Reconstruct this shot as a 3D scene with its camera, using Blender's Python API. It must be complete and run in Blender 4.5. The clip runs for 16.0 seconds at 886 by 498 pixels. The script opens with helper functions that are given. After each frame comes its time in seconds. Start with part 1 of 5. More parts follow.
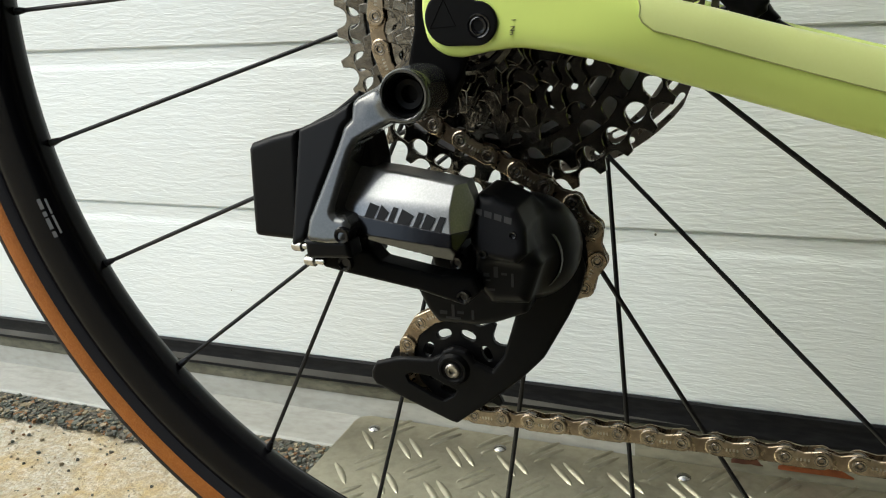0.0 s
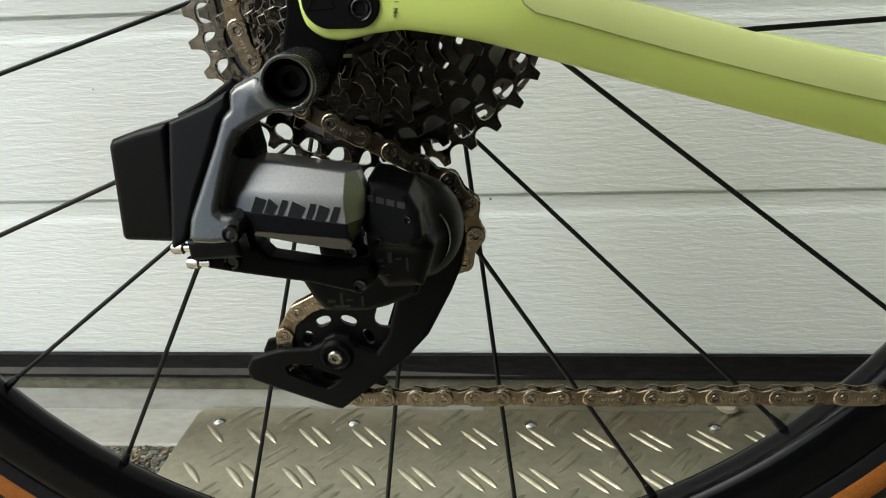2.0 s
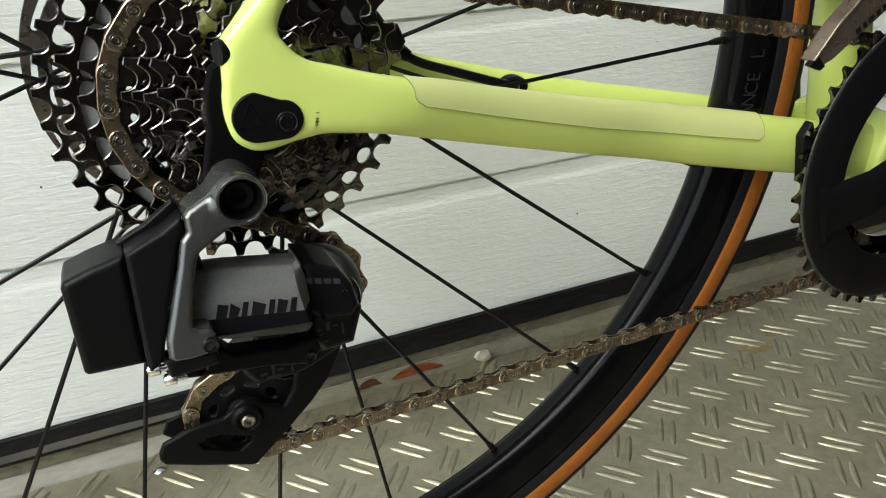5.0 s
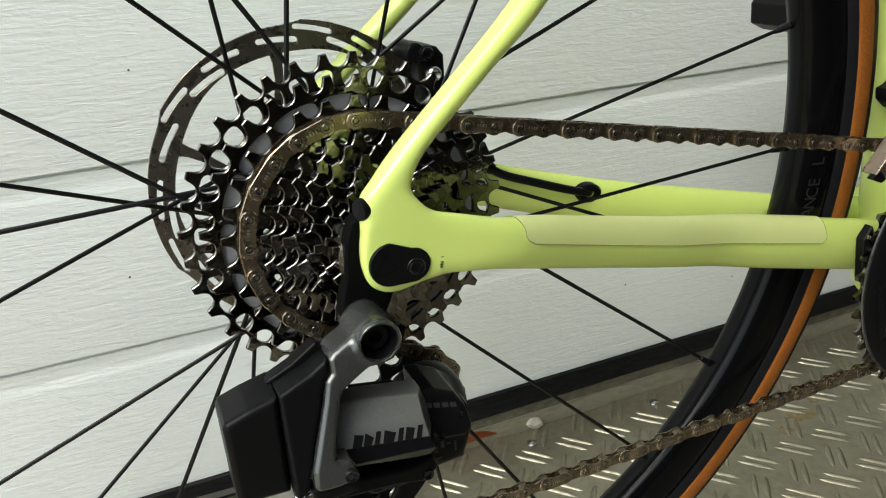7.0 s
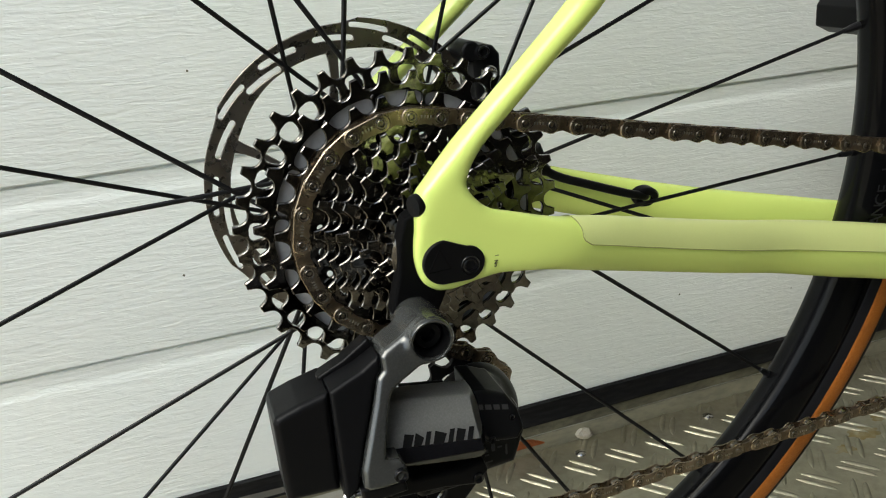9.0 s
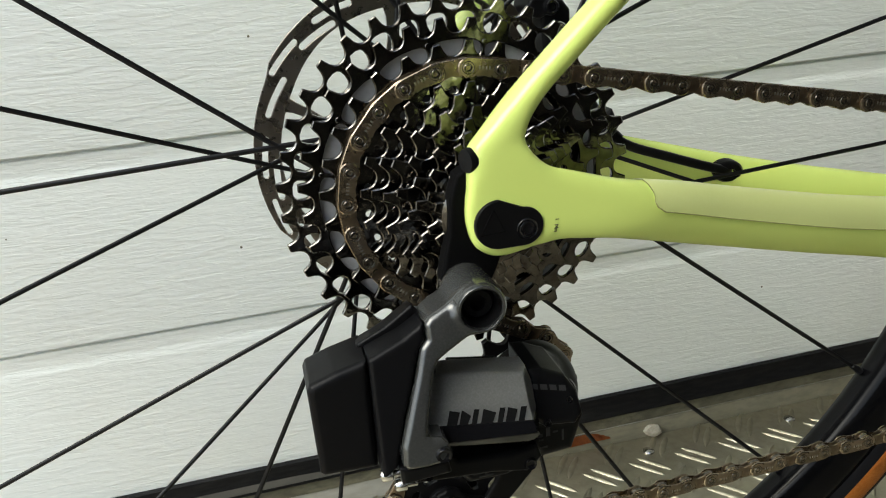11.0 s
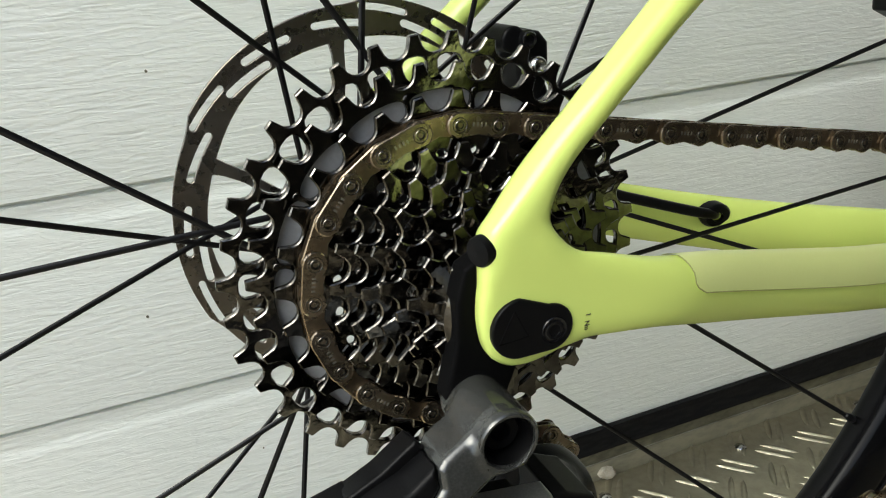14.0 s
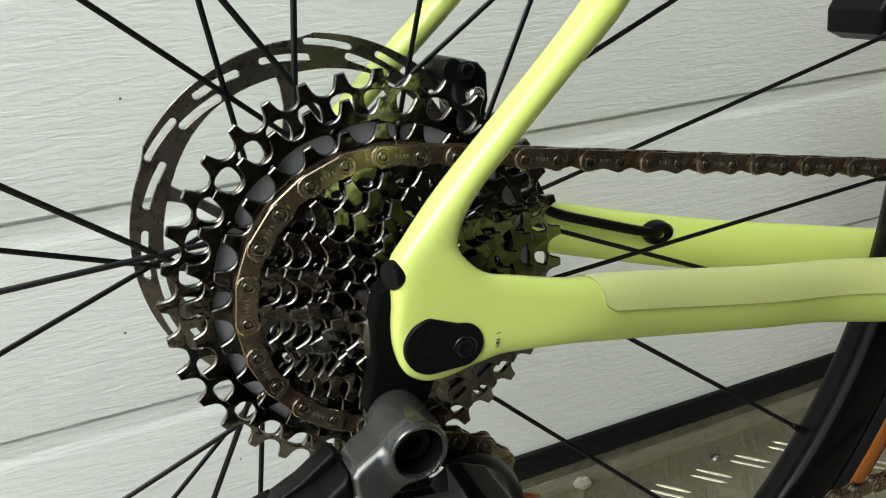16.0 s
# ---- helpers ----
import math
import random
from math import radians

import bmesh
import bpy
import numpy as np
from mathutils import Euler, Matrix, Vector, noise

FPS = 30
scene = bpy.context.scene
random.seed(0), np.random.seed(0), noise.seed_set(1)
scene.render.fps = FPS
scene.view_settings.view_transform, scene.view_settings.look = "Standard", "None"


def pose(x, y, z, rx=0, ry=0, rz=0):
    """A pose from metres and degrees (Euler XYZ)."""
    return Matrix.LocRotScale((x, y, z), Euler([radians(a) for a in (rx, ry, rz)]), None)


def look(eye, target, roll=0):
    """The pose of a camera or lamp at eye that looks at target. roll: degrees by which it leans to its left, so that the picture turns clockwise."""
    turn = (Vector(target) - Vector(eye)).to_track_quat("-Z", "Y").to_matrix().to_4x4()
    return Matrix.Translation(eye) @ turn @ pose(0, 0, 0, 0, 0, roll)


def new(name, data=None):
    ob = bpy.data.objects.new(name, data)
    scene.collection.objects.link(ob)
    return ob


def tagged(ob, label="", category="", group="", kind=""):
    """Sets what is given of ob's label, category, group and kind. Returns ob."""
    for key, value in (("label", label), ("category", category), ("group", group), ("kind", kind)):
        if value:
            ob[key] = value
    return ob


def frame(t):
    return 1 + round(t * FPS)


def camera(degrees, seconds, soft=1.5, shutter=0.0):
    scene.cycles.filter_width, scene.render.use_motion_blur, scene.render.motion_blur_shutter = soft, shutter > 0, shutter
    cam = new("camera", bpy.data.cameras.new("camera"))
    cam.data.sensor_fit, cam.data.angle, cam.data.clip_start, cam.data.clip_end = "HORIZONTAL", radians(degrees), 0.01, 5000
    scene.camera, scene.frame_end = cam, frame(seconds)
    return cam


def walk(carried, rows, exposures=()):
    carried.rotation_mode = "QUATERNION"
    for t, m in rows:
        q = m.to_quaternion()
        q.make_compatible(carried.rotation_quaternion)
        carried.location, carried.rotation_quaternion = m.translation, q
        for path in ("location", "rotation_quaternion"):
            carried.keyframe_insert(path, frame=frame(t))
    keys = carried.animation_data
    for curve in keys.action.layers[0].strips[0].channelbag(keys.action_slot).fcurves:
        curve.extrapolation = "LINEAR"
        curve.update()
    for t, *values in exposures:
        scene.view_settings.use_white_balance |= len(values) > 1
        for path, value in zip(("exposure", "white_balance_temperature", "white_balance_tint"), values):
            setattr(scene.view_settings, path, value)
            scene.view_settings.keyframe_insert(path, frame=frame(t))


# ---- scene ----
cam = camera(59.2, 16.0, soft=1.1)
# seconds, eye in metres, turn in degrees
ROWS = [
    (0, 0.0901, -0.3250, 0.3352, 72.76, 2.65, 20.40),
    (0.5, 0.0858, -0.3228, 0.3370, 72.52, 2.66, 19.12),
    (1, 0.0795, -0.3224, 0.3377, 72.02, 2.70, 16.34),
    (1.5, 0.0693, -0.3247, 0.3402, 70.77, 2.40, 10.91),
    (2, 0.0565, -0.3280, 0.3432, 69.39, 2.34, 4.72),
    (2.5, 0.0390, -0.3325, 0.3463, 67.96, 2.29, -0.94),
    (3, 0.0214, -0.3333, 0.3532, 66.18, 2.39, -7.07),
    (3.5, 0.0086, -0.3373, 0.3578, 65.15, 2.66, -12.51),
    (5.8, -0.0721, -0.3461, 0.4265, 65.75, 2.84, -25.92),
    (6, -0.0757, -0.3455, 0.4314, 66.00, 2.93, -25.70),
    (6.5, -0.0828, -0.3412, 0.4432, 66.86, 3.24, -24.32),
    (7, -0.0865, -0.3366, 0.4519, 67.40, 3.34, -23.43),
    (7.5, -0.0882, -0.3337, 0.4571, 67.87, 3.45, -22.84),
    (8, -0.0894, -0.3345, 0.4556, 68.16, 3.44, -22.35),
    (8.5, -0.0902, -0.3341, 0.4512, 68.21, 3.35, -21.95),
    (9, -0.0884, -0.3327, 0.4458, 68.35, 3.73, -19.86),
    (9.5, -0.0792, -0.3291, 0.4374, 69.11, 4.21, -16.42),
    (10, -0.0733, -0.3270, 0.4371, 69.57, 4.64, -13.92),
    (10.2, -0.0717, -0.3251, 0.4337, 69.25, 4.76, -13.60),
    (12.3, -0.0914, -0.2888, 0.4218, 67.54, 3.23, -19.46),
    (12.5, -0.0924, -0.2823, 0.4235, 67.50, 3.28, -20.83),
    (13, -0.0922, -0.2660, 0.4243, 68.02, 3.15, -22.50),
    (13.5, -0.0893, -0.2538, 0.4265, 68.19, 3.70, -22.56),
    (14, -0.0875, -0.2415, 0.4315, 68.28, 4.12, -22.73),
    (14.5, -0.0843, -0.2349, 0.4310, 68.67, 4.34, -22.70),
    (15, -0.0808, -0.2364, 0.4312, 68.79, 4.71, -22.87),
    (15.5, -0.0740, -0.2469, 0.4342, 68.72, 4.72, -22.64),
    (16, -0.0677, -0.2653, 0.4393, 69.11, 4.68, -22.27),
]
walk(cam, [(t, pose(x, y, z, rx, ry, rz)) for t, x, y, z, rx, ry, rz in ROWS],
     exposures=((0, 0.95, 6130, 1), (1, 0.95, 6130, 1), (2, 0.87, 6130, 1), (3, 0.89, 6130, 1), (3.5, 0.95, 6130, 1), (5.8, 1.11, 6130, 1), (6.5, 1.00, 6130, 1), (10, 0.87, 6130, 1), (16, 0.85, 6130, 1)))

# ---- world, sun, exposure ----
world = bpy.data.worlds.new("overcast_sky")
scene.world = world
world.use_nodes = True
wn = world.node_tree
sky = wn.nodes.new("ShaderNodeTexSky")
sky.sky_type = "NISHITA"
sky.sun_disc = False
SUN_UP, SUN_ROUND = 50, 244          # degrees above the horizon, and round from +y clockwise
sky.sun_elevation, sky.sun_rotation = radians(SUN_UP), radians(SUN_ROUND)
sky.dust_density, sky.air_density, sky.ozone_density = 4.0, 1.0, 1.0
wn.links.new(sky.outputs[0], wn.nodes["Background"].inputs[0])
wn.nodes["Background"].inputs[1].default_value = 0.15
sun = new("sun", bpy.data.lights.new("sun", "SUN"))
sun.data.energy, sun.data.angle, sun.data.color = 0.75, radians(40), (1.0, 0.98, 0.93)
az, el = radians(SUN_ROUND), radians(SUN_UP)
sun.matrix_world = look((math.sin(az) * math.cos(el) * 3, math.cos(az) * math.cos(el) * 3, math.sin(el) * 3), (0, 0, 0))


# ---- materials ----
def material(name, colour, rough=0.5, metal=0.0, grain=(), bumps=(), coat=0.0, vary=0.0, rough_vary=0.0, stretch=(1, 1, 1), spec=0.5, detail=4.0):
    """A Principled material. grain: (scale, amount, colour) mixed in by noise; bumps: (scale, metres, stretch) of relief; vary: by object."""
    m = bpy.data.materials.new(name)
    m.use_nodes = True
    t = m.node_tree
    b = t.nodes["Principled BSDF"]
    b.inputs["Roughness"].default_value, b.inputs["Metallic"].default_value = rough, metal
    b.inputs["Coat Weight"].default_value, b.inputs["Coat Roughness"].default_value = coat, 0.06
    b.inputs["Specular IOR Level"].default_value = spec
    place = t.nodes.new("ShaderNodeTexCoord").outputs["Object"]

    def noise_at(scale, stretched=(1, 1, 1), fine=4.0):
        mp = t.nodes.new("ShaderNodeMapping")
        mp.inputs["Scale"].default_value = stretched
        t.links.new(place, mp.inputs[0])
        n = t.nodes.new("ShaderNodeTexNoise")
        n.inputs["Scale"].default_value, n.inputs["Detail"].default_value = scale, fine
        t.links.new(mp.outputs[0], n.inputs["Vector"])
        return n.outputs[0]

    def ramp(value, low, high):
        r = t.nodes.new("ShaderNodeMapRange")
        r.inputs[1].default_value, r.inputs[2].default_value = low, high
        t.links.new(value, r.inputs[0])
        return r.outputs[0]

    base = t.nodes.new("ShaderNodeRGB")
    base.outputs[0].default_value = (*colour, 1)
    out = base.outputs[0]
    for scale, amount, other in grain:
        mix = t.nodes.new("ShaderNodeMix")
        mix.data_type = "RGBA"
        mul = t.nodes.new("ShaderNodeMath")
        mul.operation = "MULTIPLY"
        mul.inputs[1].default_value = amount
        t.links.new(ramp(noise_at(scale, stretch), 0.42, 0.68), mul.inputs[0])
        t.links.new(mul.outputs[0], mix.inputs[0])
        t.links.new(out, mix.inputs[6])
        mix.inputs[7].default_value = (*other, 1)
        out = mix.outputs[2]
    if vary:
        info = t.nodes.new("ShaderNodeObjectInfo")
        hsv = t.nodes.new("ShaderNodeHueSaturation")
        r = t.nodes.new("ShaderNodeMapRange")
        r.inputs[3].default_value, r.inputs[4].default_value = 1 - vary, 1 + vary
        t.links.new(info.outputs["Random"], r.inputs[0])
        t.links.new(r.outputs[0], hsv.inputs["Value"])
        t.links.new(out, hsv.inputs["Color"])
        out = hsv.outputs[0]
    t.links.new(out, b.inputs["Base Color"])
    if rough_vary:
        r = t.nodes.new("ShaderNodeMapRange")
        r.inputs[1].default_value, r.inputs[2].default_value = 0.35, 0.7
        r.inputs[3].default_value, r.inputs[4].default_value = max(rough - rough_vary, 0.02), min(rough + rough_vary, 1)
        t.links.new(noise_at(180.0), r.inputs[0])
        t.links.new(r.outputs[0], b.inputs["Roughness"])
    last = None
    for scale, depth, stretched in bumps:
        bump = t.nodes.new("ShaderNodeBump")
        bump.inputs["Distance"].default_value, bump.inputs["Strength"].default_value = depth, 1.0
        t.links.new(noise_at(scale, stretched, detail), bump.inputs["Height"])
        if last:
            t.links.new(last, bump.inputs["Normal"])
        last = bump.outputs[0]
    if last:
        t.links.new(last, b.inputs["Normal"])
    return m


DOOR = material("white_door_coating", (0.79, 0.825, 0.805), 0.42, grain=((3.0, 0.06, (0.68, 0.71, 0.68)), (90.0, 0.05, (0.70, 0.73, 0.70))))


def emboss(m, scale, depth):
    """Pressed wood grain: soft level ripples, and finer wavy lines over them."""
    t = m.node_tree
    b = t.nodes["Principled BSDF"]
    place = t.nodes.new("ShaderNodeTexCoord").outputs["Object"]
    last = None
    for stretched, offset, low, high, share in (((scale * 0.8, scale, scale * 5.0), 0.0, 0.34, 0.66, 1.0), ((scale * 1.9, scale, scale * 9.0), 7.0, 0.38, 0.62, 0.45), ((scale * 0.35, scale, scale * 2.2), 3.0, 0.30, 0.70, 0.8)):
        mp = t.nodes.new("ShaderNodeMapping")
        mp.inputs["Scale"].default_value = stretched
        mp.inputs["Location"].default_value = (offset, 0, 0)
        n = t.nodes.new("ShaderNodeTexNoise")
        n.inputs["Scale"].default_value, n.inputs["Detail"].default_value, n.inputs["Distortion"].default_value = 1.0, 1.2, 0.9
        ease = t.nodes.new("ShaderNodeMapRange")
        ease.interpolation_type = "SMOOTHSTEP"
        ease.inputs[1].default_value, ease.inputs[2].default_value = low, high
        bump = t.nodes.new("ShaderNodeBump")
        bump.inputs["Distance"].default_value, bump.inputs["Strength"].default_value = depth * share, 1.0
        t.links.new(place, mp.inputs[0])
        t.links.new(mp.outputs[0], n.inputs["Vector"])
        t.links.new(n.outputs[0], ease.inputs[0])
        t.links.new(ease.outputs[0], bump.inputs["Height"])
        if last:
            t.links.new(last, bump.inputs["Normal"])
        last = bump.outputs[0]
    t.links.new(last, b.inputs["Normal"])


emboss(DOOR, 58.0, 0.00017)
SEAL = material("black_door_rubber", (0.006, 0.006, 0.007), 0.5, grain=((60.0, 0.25, (0.018, 0.018, 0.018)), (300.0, 0.2, (0.04, 0.04, 0.037))), bumps=((300.0, 0.0002, (1, 1, 1)),), stretch=(0.2, 1, 1), spec=0.14)
DIRT = material("dusty_threshold", (0.13, 0.122, 0.085), 0.85, grain=((45.0, 0.8, (0.21, 0.20, 0.14)), (220.0, 0.6, (0.07, 0.068, 0.05))), bumps=((400.0, 0.0006, (1, 1, 1)),), stretch=(0.5, 1, 1))
DUST = material("grey_rubber_dust", (0.035, 0.033, 0.027), 0.85, grain=((30.0, 0.8, (0.085, 0.082, 0.068)), (240.0, 0.6, (0.045, 0.044, 0.038))), stretch=(0.4, 1, 1))
SILL = material("weathered_aluminium", (0.43, 0.43, 0.395), 0.55, 0.15, grain=((14.0, 0.75, (0.30, 0.295, 0.255)), (60.0, 0.35, (0.27, 0.26, 0.22)), (190.0, 0.3, (0.20, 0.195, 0.16))), bumps=((240.0, 0.0002, (0.2, 1, 1)),), stretch=(0.35, 1, 1), rough_vary=0.12)
TREAD = material("tread_plate_aluminium", (0.44, 0.415, 0.315), 0.44, 0.9, grain=((9.0, 0.5, (0.38, 0.355, 0.265)), (130.0, 0.4, (0.28, 0.26, 0.19))), bumps=((350.0, 0.00012, (1, 1, 1)),), rough_vary=0.10)
CONCRETE = material("lichened_concrete", (0.46, 0.42, 0.32), 0.92, grain=((22.0, 0.7, (0.50, 0.35, 0.12)), (75.0, 0.7, (0.62, 0.59, 0.50)), (190.0, 0.7, (0.36, 0.27, 0.14)), (420.0, 0.6, (0.24, 0.20, 0.14))), bumps=((120.0, 0.0030, (1, 1, 1)), (420.0, 0.0016, (1, 1, 1)), (900.0, 0.0006, (1, 1, 1))))
GRIT = material("mixed_grit", (0.13, 0.125, 0.10), 0.9, bumps=((400.0, 0.001, (1, 1, 1)),))


def by_island(m, stops):
    """Colour each loose piece of a mesh by chance, from a few stone colours."""
    t = m.node_tree
    ramp = t.nodes.new("ShaderNodeValToRGB")
    ramp.color_ramp.interpolation = "CONSTANT"
    while len(ramp.color_ramp.elements) < len(stops):
        ramp.color_ramp.elements.new(1.0)
    for k, c in enumerate(stops):
        ramp.color_ramp.elements[k].position, ramp.color_ramp.elements[k].color = k / len(stops), (*c, 1)
    t.links.new(t.nodes.new("ShaderNodeNewGeometry").outputs["Random Per Island"], ramp.inputs[0])
    t.links.new(ramp.outputs[0], t.nodes["Principled BSDF"].inputs["Base Color"])


by_island(GRIT, ((0.10, 0.105, 0.08), (0.22, 0.18, 0.11), (0.055, 0.055, 0.045), (0.16, 0.165, 0.14), (0.30, 0.25, 0.17), (0.075, 0.085, 0.065), (0.20, 0.11, 0.05), (0.12, 0.11, 0.085)))
# for the unseen walls, kept this dark to deepen shade and reflections
WALL = material("dark_unseen_wall", (0.050, 0.046, 0.040), 0.9, grain=((6.0, 0.4, (0.036, 0.033, 0.029)),), bumps=((120.0, 0.002, (1, 1, 1)),))
RIM = material("satin_black_rim", (0.003, 0.003, 0.0036), 0.17, spec=0.13)
TYRE = material("black_tyre_rubber", (0.007, 0.007, 0.009), 0.7, bumps=((900.0, 0.0002, (1, 1, 1)),), spec=0.14)
TAN = material("tan_tyre_wall", (0.27, 0.088, 0.012), 0.62, grain=((70.0, 0.4, (0.18, 0.056, 0.009)), (900.0, 0.45, (0.36, 0.14, 0.03))), bumps=((1200.0, 0.0004, (1, 1, 1)),), spec=0.2)
SPOKE = material("black_spoke", (0.005, 0.005, 0.006), 0.35, spec=0.3)
LIME = material("lime_green_paint", (0.66, 0.79, 0.205), 0.26, grain=((5.0, 0.2, (0.63, 0.76, 0.19)),), coat=0.28)
FILM = material("clear_protective_film", (0.66, 0.725, 0.285), 0.34, grain=((60.0, 0.2, (0.62, 0.68, 0.27)), (900.0, 0.2, (0.69, 0.75, 0.34))), coat=0.25)
BLACK = material("black_plastic", (0.0045, 0.0045, 0.005), 0.36, bumps=((1500.0, 0.00004, (1, 1, 1)),), rough_vary=0.025, spec=0.12)
GLOSS = material("glossy_black_plastic", (0.005, 0.005, 0.006), 0.14, spec=0.35)
CAGE = material("black_composite", (0.003, 0.003, 0.0033), 0.48, bumps=((1500.0, 0.00006, (1, 1, 1)),), rough_vary=0.08, spec=0.11)
GREY = material("dark_grey_metallic_paint", (0.056, 0.058, 0.057), 0.25, 0.55, grain=((1400.0, 0.5, (0.10, 0.10, 0.098)), (60.0, 0.1, (0.042, 0.042, 0.041)), (38.0, 0.35, (0.088, 0.091, 0.082))), coat=0.5, rough_vary=0.02)
HANGER = material("black_anodised_hanger", (0.003, 0.003, 0.0033), 0.6, bumps=((1200.0, 0.00005, (1, 1, 1)),), spec=0.04)
GRIME = material("olive_sill_grime", (0.225, 0.212, 0.152), 0.85, grain=((40.0, 0.7, (0.16, 0.150, 0.105)), (210.0, 0.5, (0.11, 0.105, 0.078)), (9.0, 0.4, (0.29, 0.275, 0.21))), stretch=(0.4, 1, 1))
# the derailleur's grey paint again, its colour lightened for reflected sky
LIT_GREY = material("sky_lit_grey_paint", (0.25, 0.252, 0.248), 0.30, 0.6, grain=((1400.0, 0.5, (0.34, 0.34, 0.335)), (60.0, 0.08, (0.15, 0.15, 0.145))), coat=0.7, rough_vary=0.02)
DECAL = material("black_graphic", (0.006, 0.006, 0.0065), 0.4, spec=0.2)
MARK = material("dark_grey_marking", (0.030, 0.030, 0.030), 0.6, spec=0.2)
PRINT = material("pale_grey_print", (0.17, 0.17, 0.17), 0.6)
FAINT = material("dim_grey_print", (0.020, 0.020, 0.022), 0.6, spec=0.2)
FILM_EDGE = material("olive_film_edge", (0.34, 0.37, 0.12), 0.6)
TEXT = material("dark_olive_lettering", (0.05, 0.055, 0.02), 0.6)
COG = material("oily_dark_steel", (0.26, 0.242, 0.215), 0.15, 1.0, grain=((70.0, 0.75, (0.10, 0.092, 0.082)), (330.0, 0.55, (0.06, 0.054, 0.047))), bumps=((210.0, 0.00020, (1, 1, 1)), (620.0, 0.00007, (1, 1, 1))), coat=0.5, rough_vary=0.08, detail=0.4)
# worn tooth edges; the bright patches also paint in broken glints
WORN_GLINT = material("worn_edge_with_glints", (0.060, 0.056, 0.050), 0.22, 1.0, grain=((120.0, 0.95, (0.40, 0.38, 0.345)), (520.0, 0.7, (0.05, 0.046, 0.042))), bumps=((500.0, 0.0002, (1, 1, 1)),), rough_vary=0.12)
BLACKCOG = material("black_oxide_steel", (0.15, 0.140, 0.126), 0.15, 1.0, grain=((80.0, 0.75, (0.062, 0.057, 0.052)), (360.0, 0.55, (0.036, 0.033, 0.030))), bumps=((210.0, 0.00020, (1, 1, 1)), (620.0, 0.00007, (1, 1, 1))), coat=0.5, rough_vary=0.08, detail=0.4)
CARRIER = material("grey_anodised_aluminium", (0.42, 0.425, 0.44), 0.5, 0.0, grain=((90.0, 0.3, (0.33, 0.33, 0.34)), (500.0, 0.2, (0.15, 0.145, 0.14))))
CHAIN = material("nickel_chain_plate", (0.35, 0.285, 0.205), 0.25, 0.95, grain=((160.0, 0.5, (0.22, 0.172, 0.12)), (500.0, 0.3, (0.13, 0.10, 0.072))), bumps=((300.0, 0.00005, (1, 1, 1)), (900.0, 0.00004, (1, 1, 1))), vary=0.15, rough_vary=0.08)
INNER = material("oily_inner_plate", (0.30, 0.232, 0.158), 0.28, 0.95, grain=((200.0, 0.6, (0.13, 0.10, 0.069)),), bumps=((300.0, 0.00005, (1, 1, 1)),), vary=0.15, rough_vary=0.08)
PIN = material("pin_steel", (0.17, 0.155, 0.135), 0.24, 1.0, grain=((600.0, 0.4, (0.08, 0.075, 0.065)),))
ROTOR = material("brake_rotor_steel", (0.27, 0.245, 0.22), 0.3, 1.0, grain=((90.0, 0.5, (0.17, 0.15, 0.13)),), rough_vary=0.06)
BOLT = material("dull_steel", (0.30, 0.28, 0.25), 0.34, 1.0, grain=((500.0, 0.5, (0.16, 0.15, 0.13)),))
STEEL = material("bright_steel", (0.55, 0.54, 0.51), 0.22, 1.0, rough_vary=0.1)
LEAF = material("dry_brown_leaf", (0.30, 0.085, 0.02), 0.8, grain=((120.0, 0.6, (0.18, 0.05, 0.015)),), bumps=((300.0, 0.0006, (1, 1, 1)),))
DARK_LEAF = material("dark_brown_leaf", (0.09, 0.03, 0.015), 0.8, grain=((120.0, 0.6, (0.16, 0.06, 0.02)),), bumps=((300.0, 0.0006, (1, 1, 1)),))
STONE = material("pale_chip", (0.42, 0.39, 0.32), 0.9, grain=((200.0, 0.5, (0.27, 0.25, 0.20)), (600.0, 0.5, (0.55, 0.52, 0.45))), bumps=((500.0, 0.0012, (1, 1, 1)),))
MECH = material("bronze_grey_cage", (0.25, 0.20, 0.16), 0.34, 0.8, grain=((140.0, 0.4, (0.15, 0.12, 0.095)),), rough_vary=0.1)
OCHRE = material("ochre_stain", (0.30, 0.235, 0.09), 0.55, 0.5, grain=((90.0, 0.8, (0.43, 0.405, 0.30)), (260.0, 0.5, (0.24, 0.17, 0.05))))


# ---- building helpers ----
WHERE = {}


def thing(name, at, label, category, group="", kind=""):
    ob = new(name)
    ob.location = at
    ob.empty_display_size = 0.02
    WHERE[ob] = Matrix.Translation(at)
    return tagged(ob, label, category, group, kind)


def part(name, data, material, parent, label="", m=None, smooth=None, kind=""):
    """Links a bmesh or a mesh as one object under a thing or a part; coordinates are the world's, or those of m."""
    if isinstance(data, bmesh.types.BMesh):
        bmesh.ops.recalc_face_normals(data, faces=data.faces[:])
        mesh = bpy.data.meshes.new(name)
        data.to_mesh(mesh)
        data.free()
    else:
        mesh = data
    if not mesh.materials:
        mesh.materials.append(material)
    if smooth is not None:
        shade(mesh, smooth)
    ob = new(name, mesh)
    m = m or Matrix()
    if parent:
        ob.parent = parent
        ob.matrix_parent_inverse = WHERE[parent].inverted()
    ob.matrix_basis = m
    WHERE[ob] = m
    return tagged(ob, label, kind=kind)


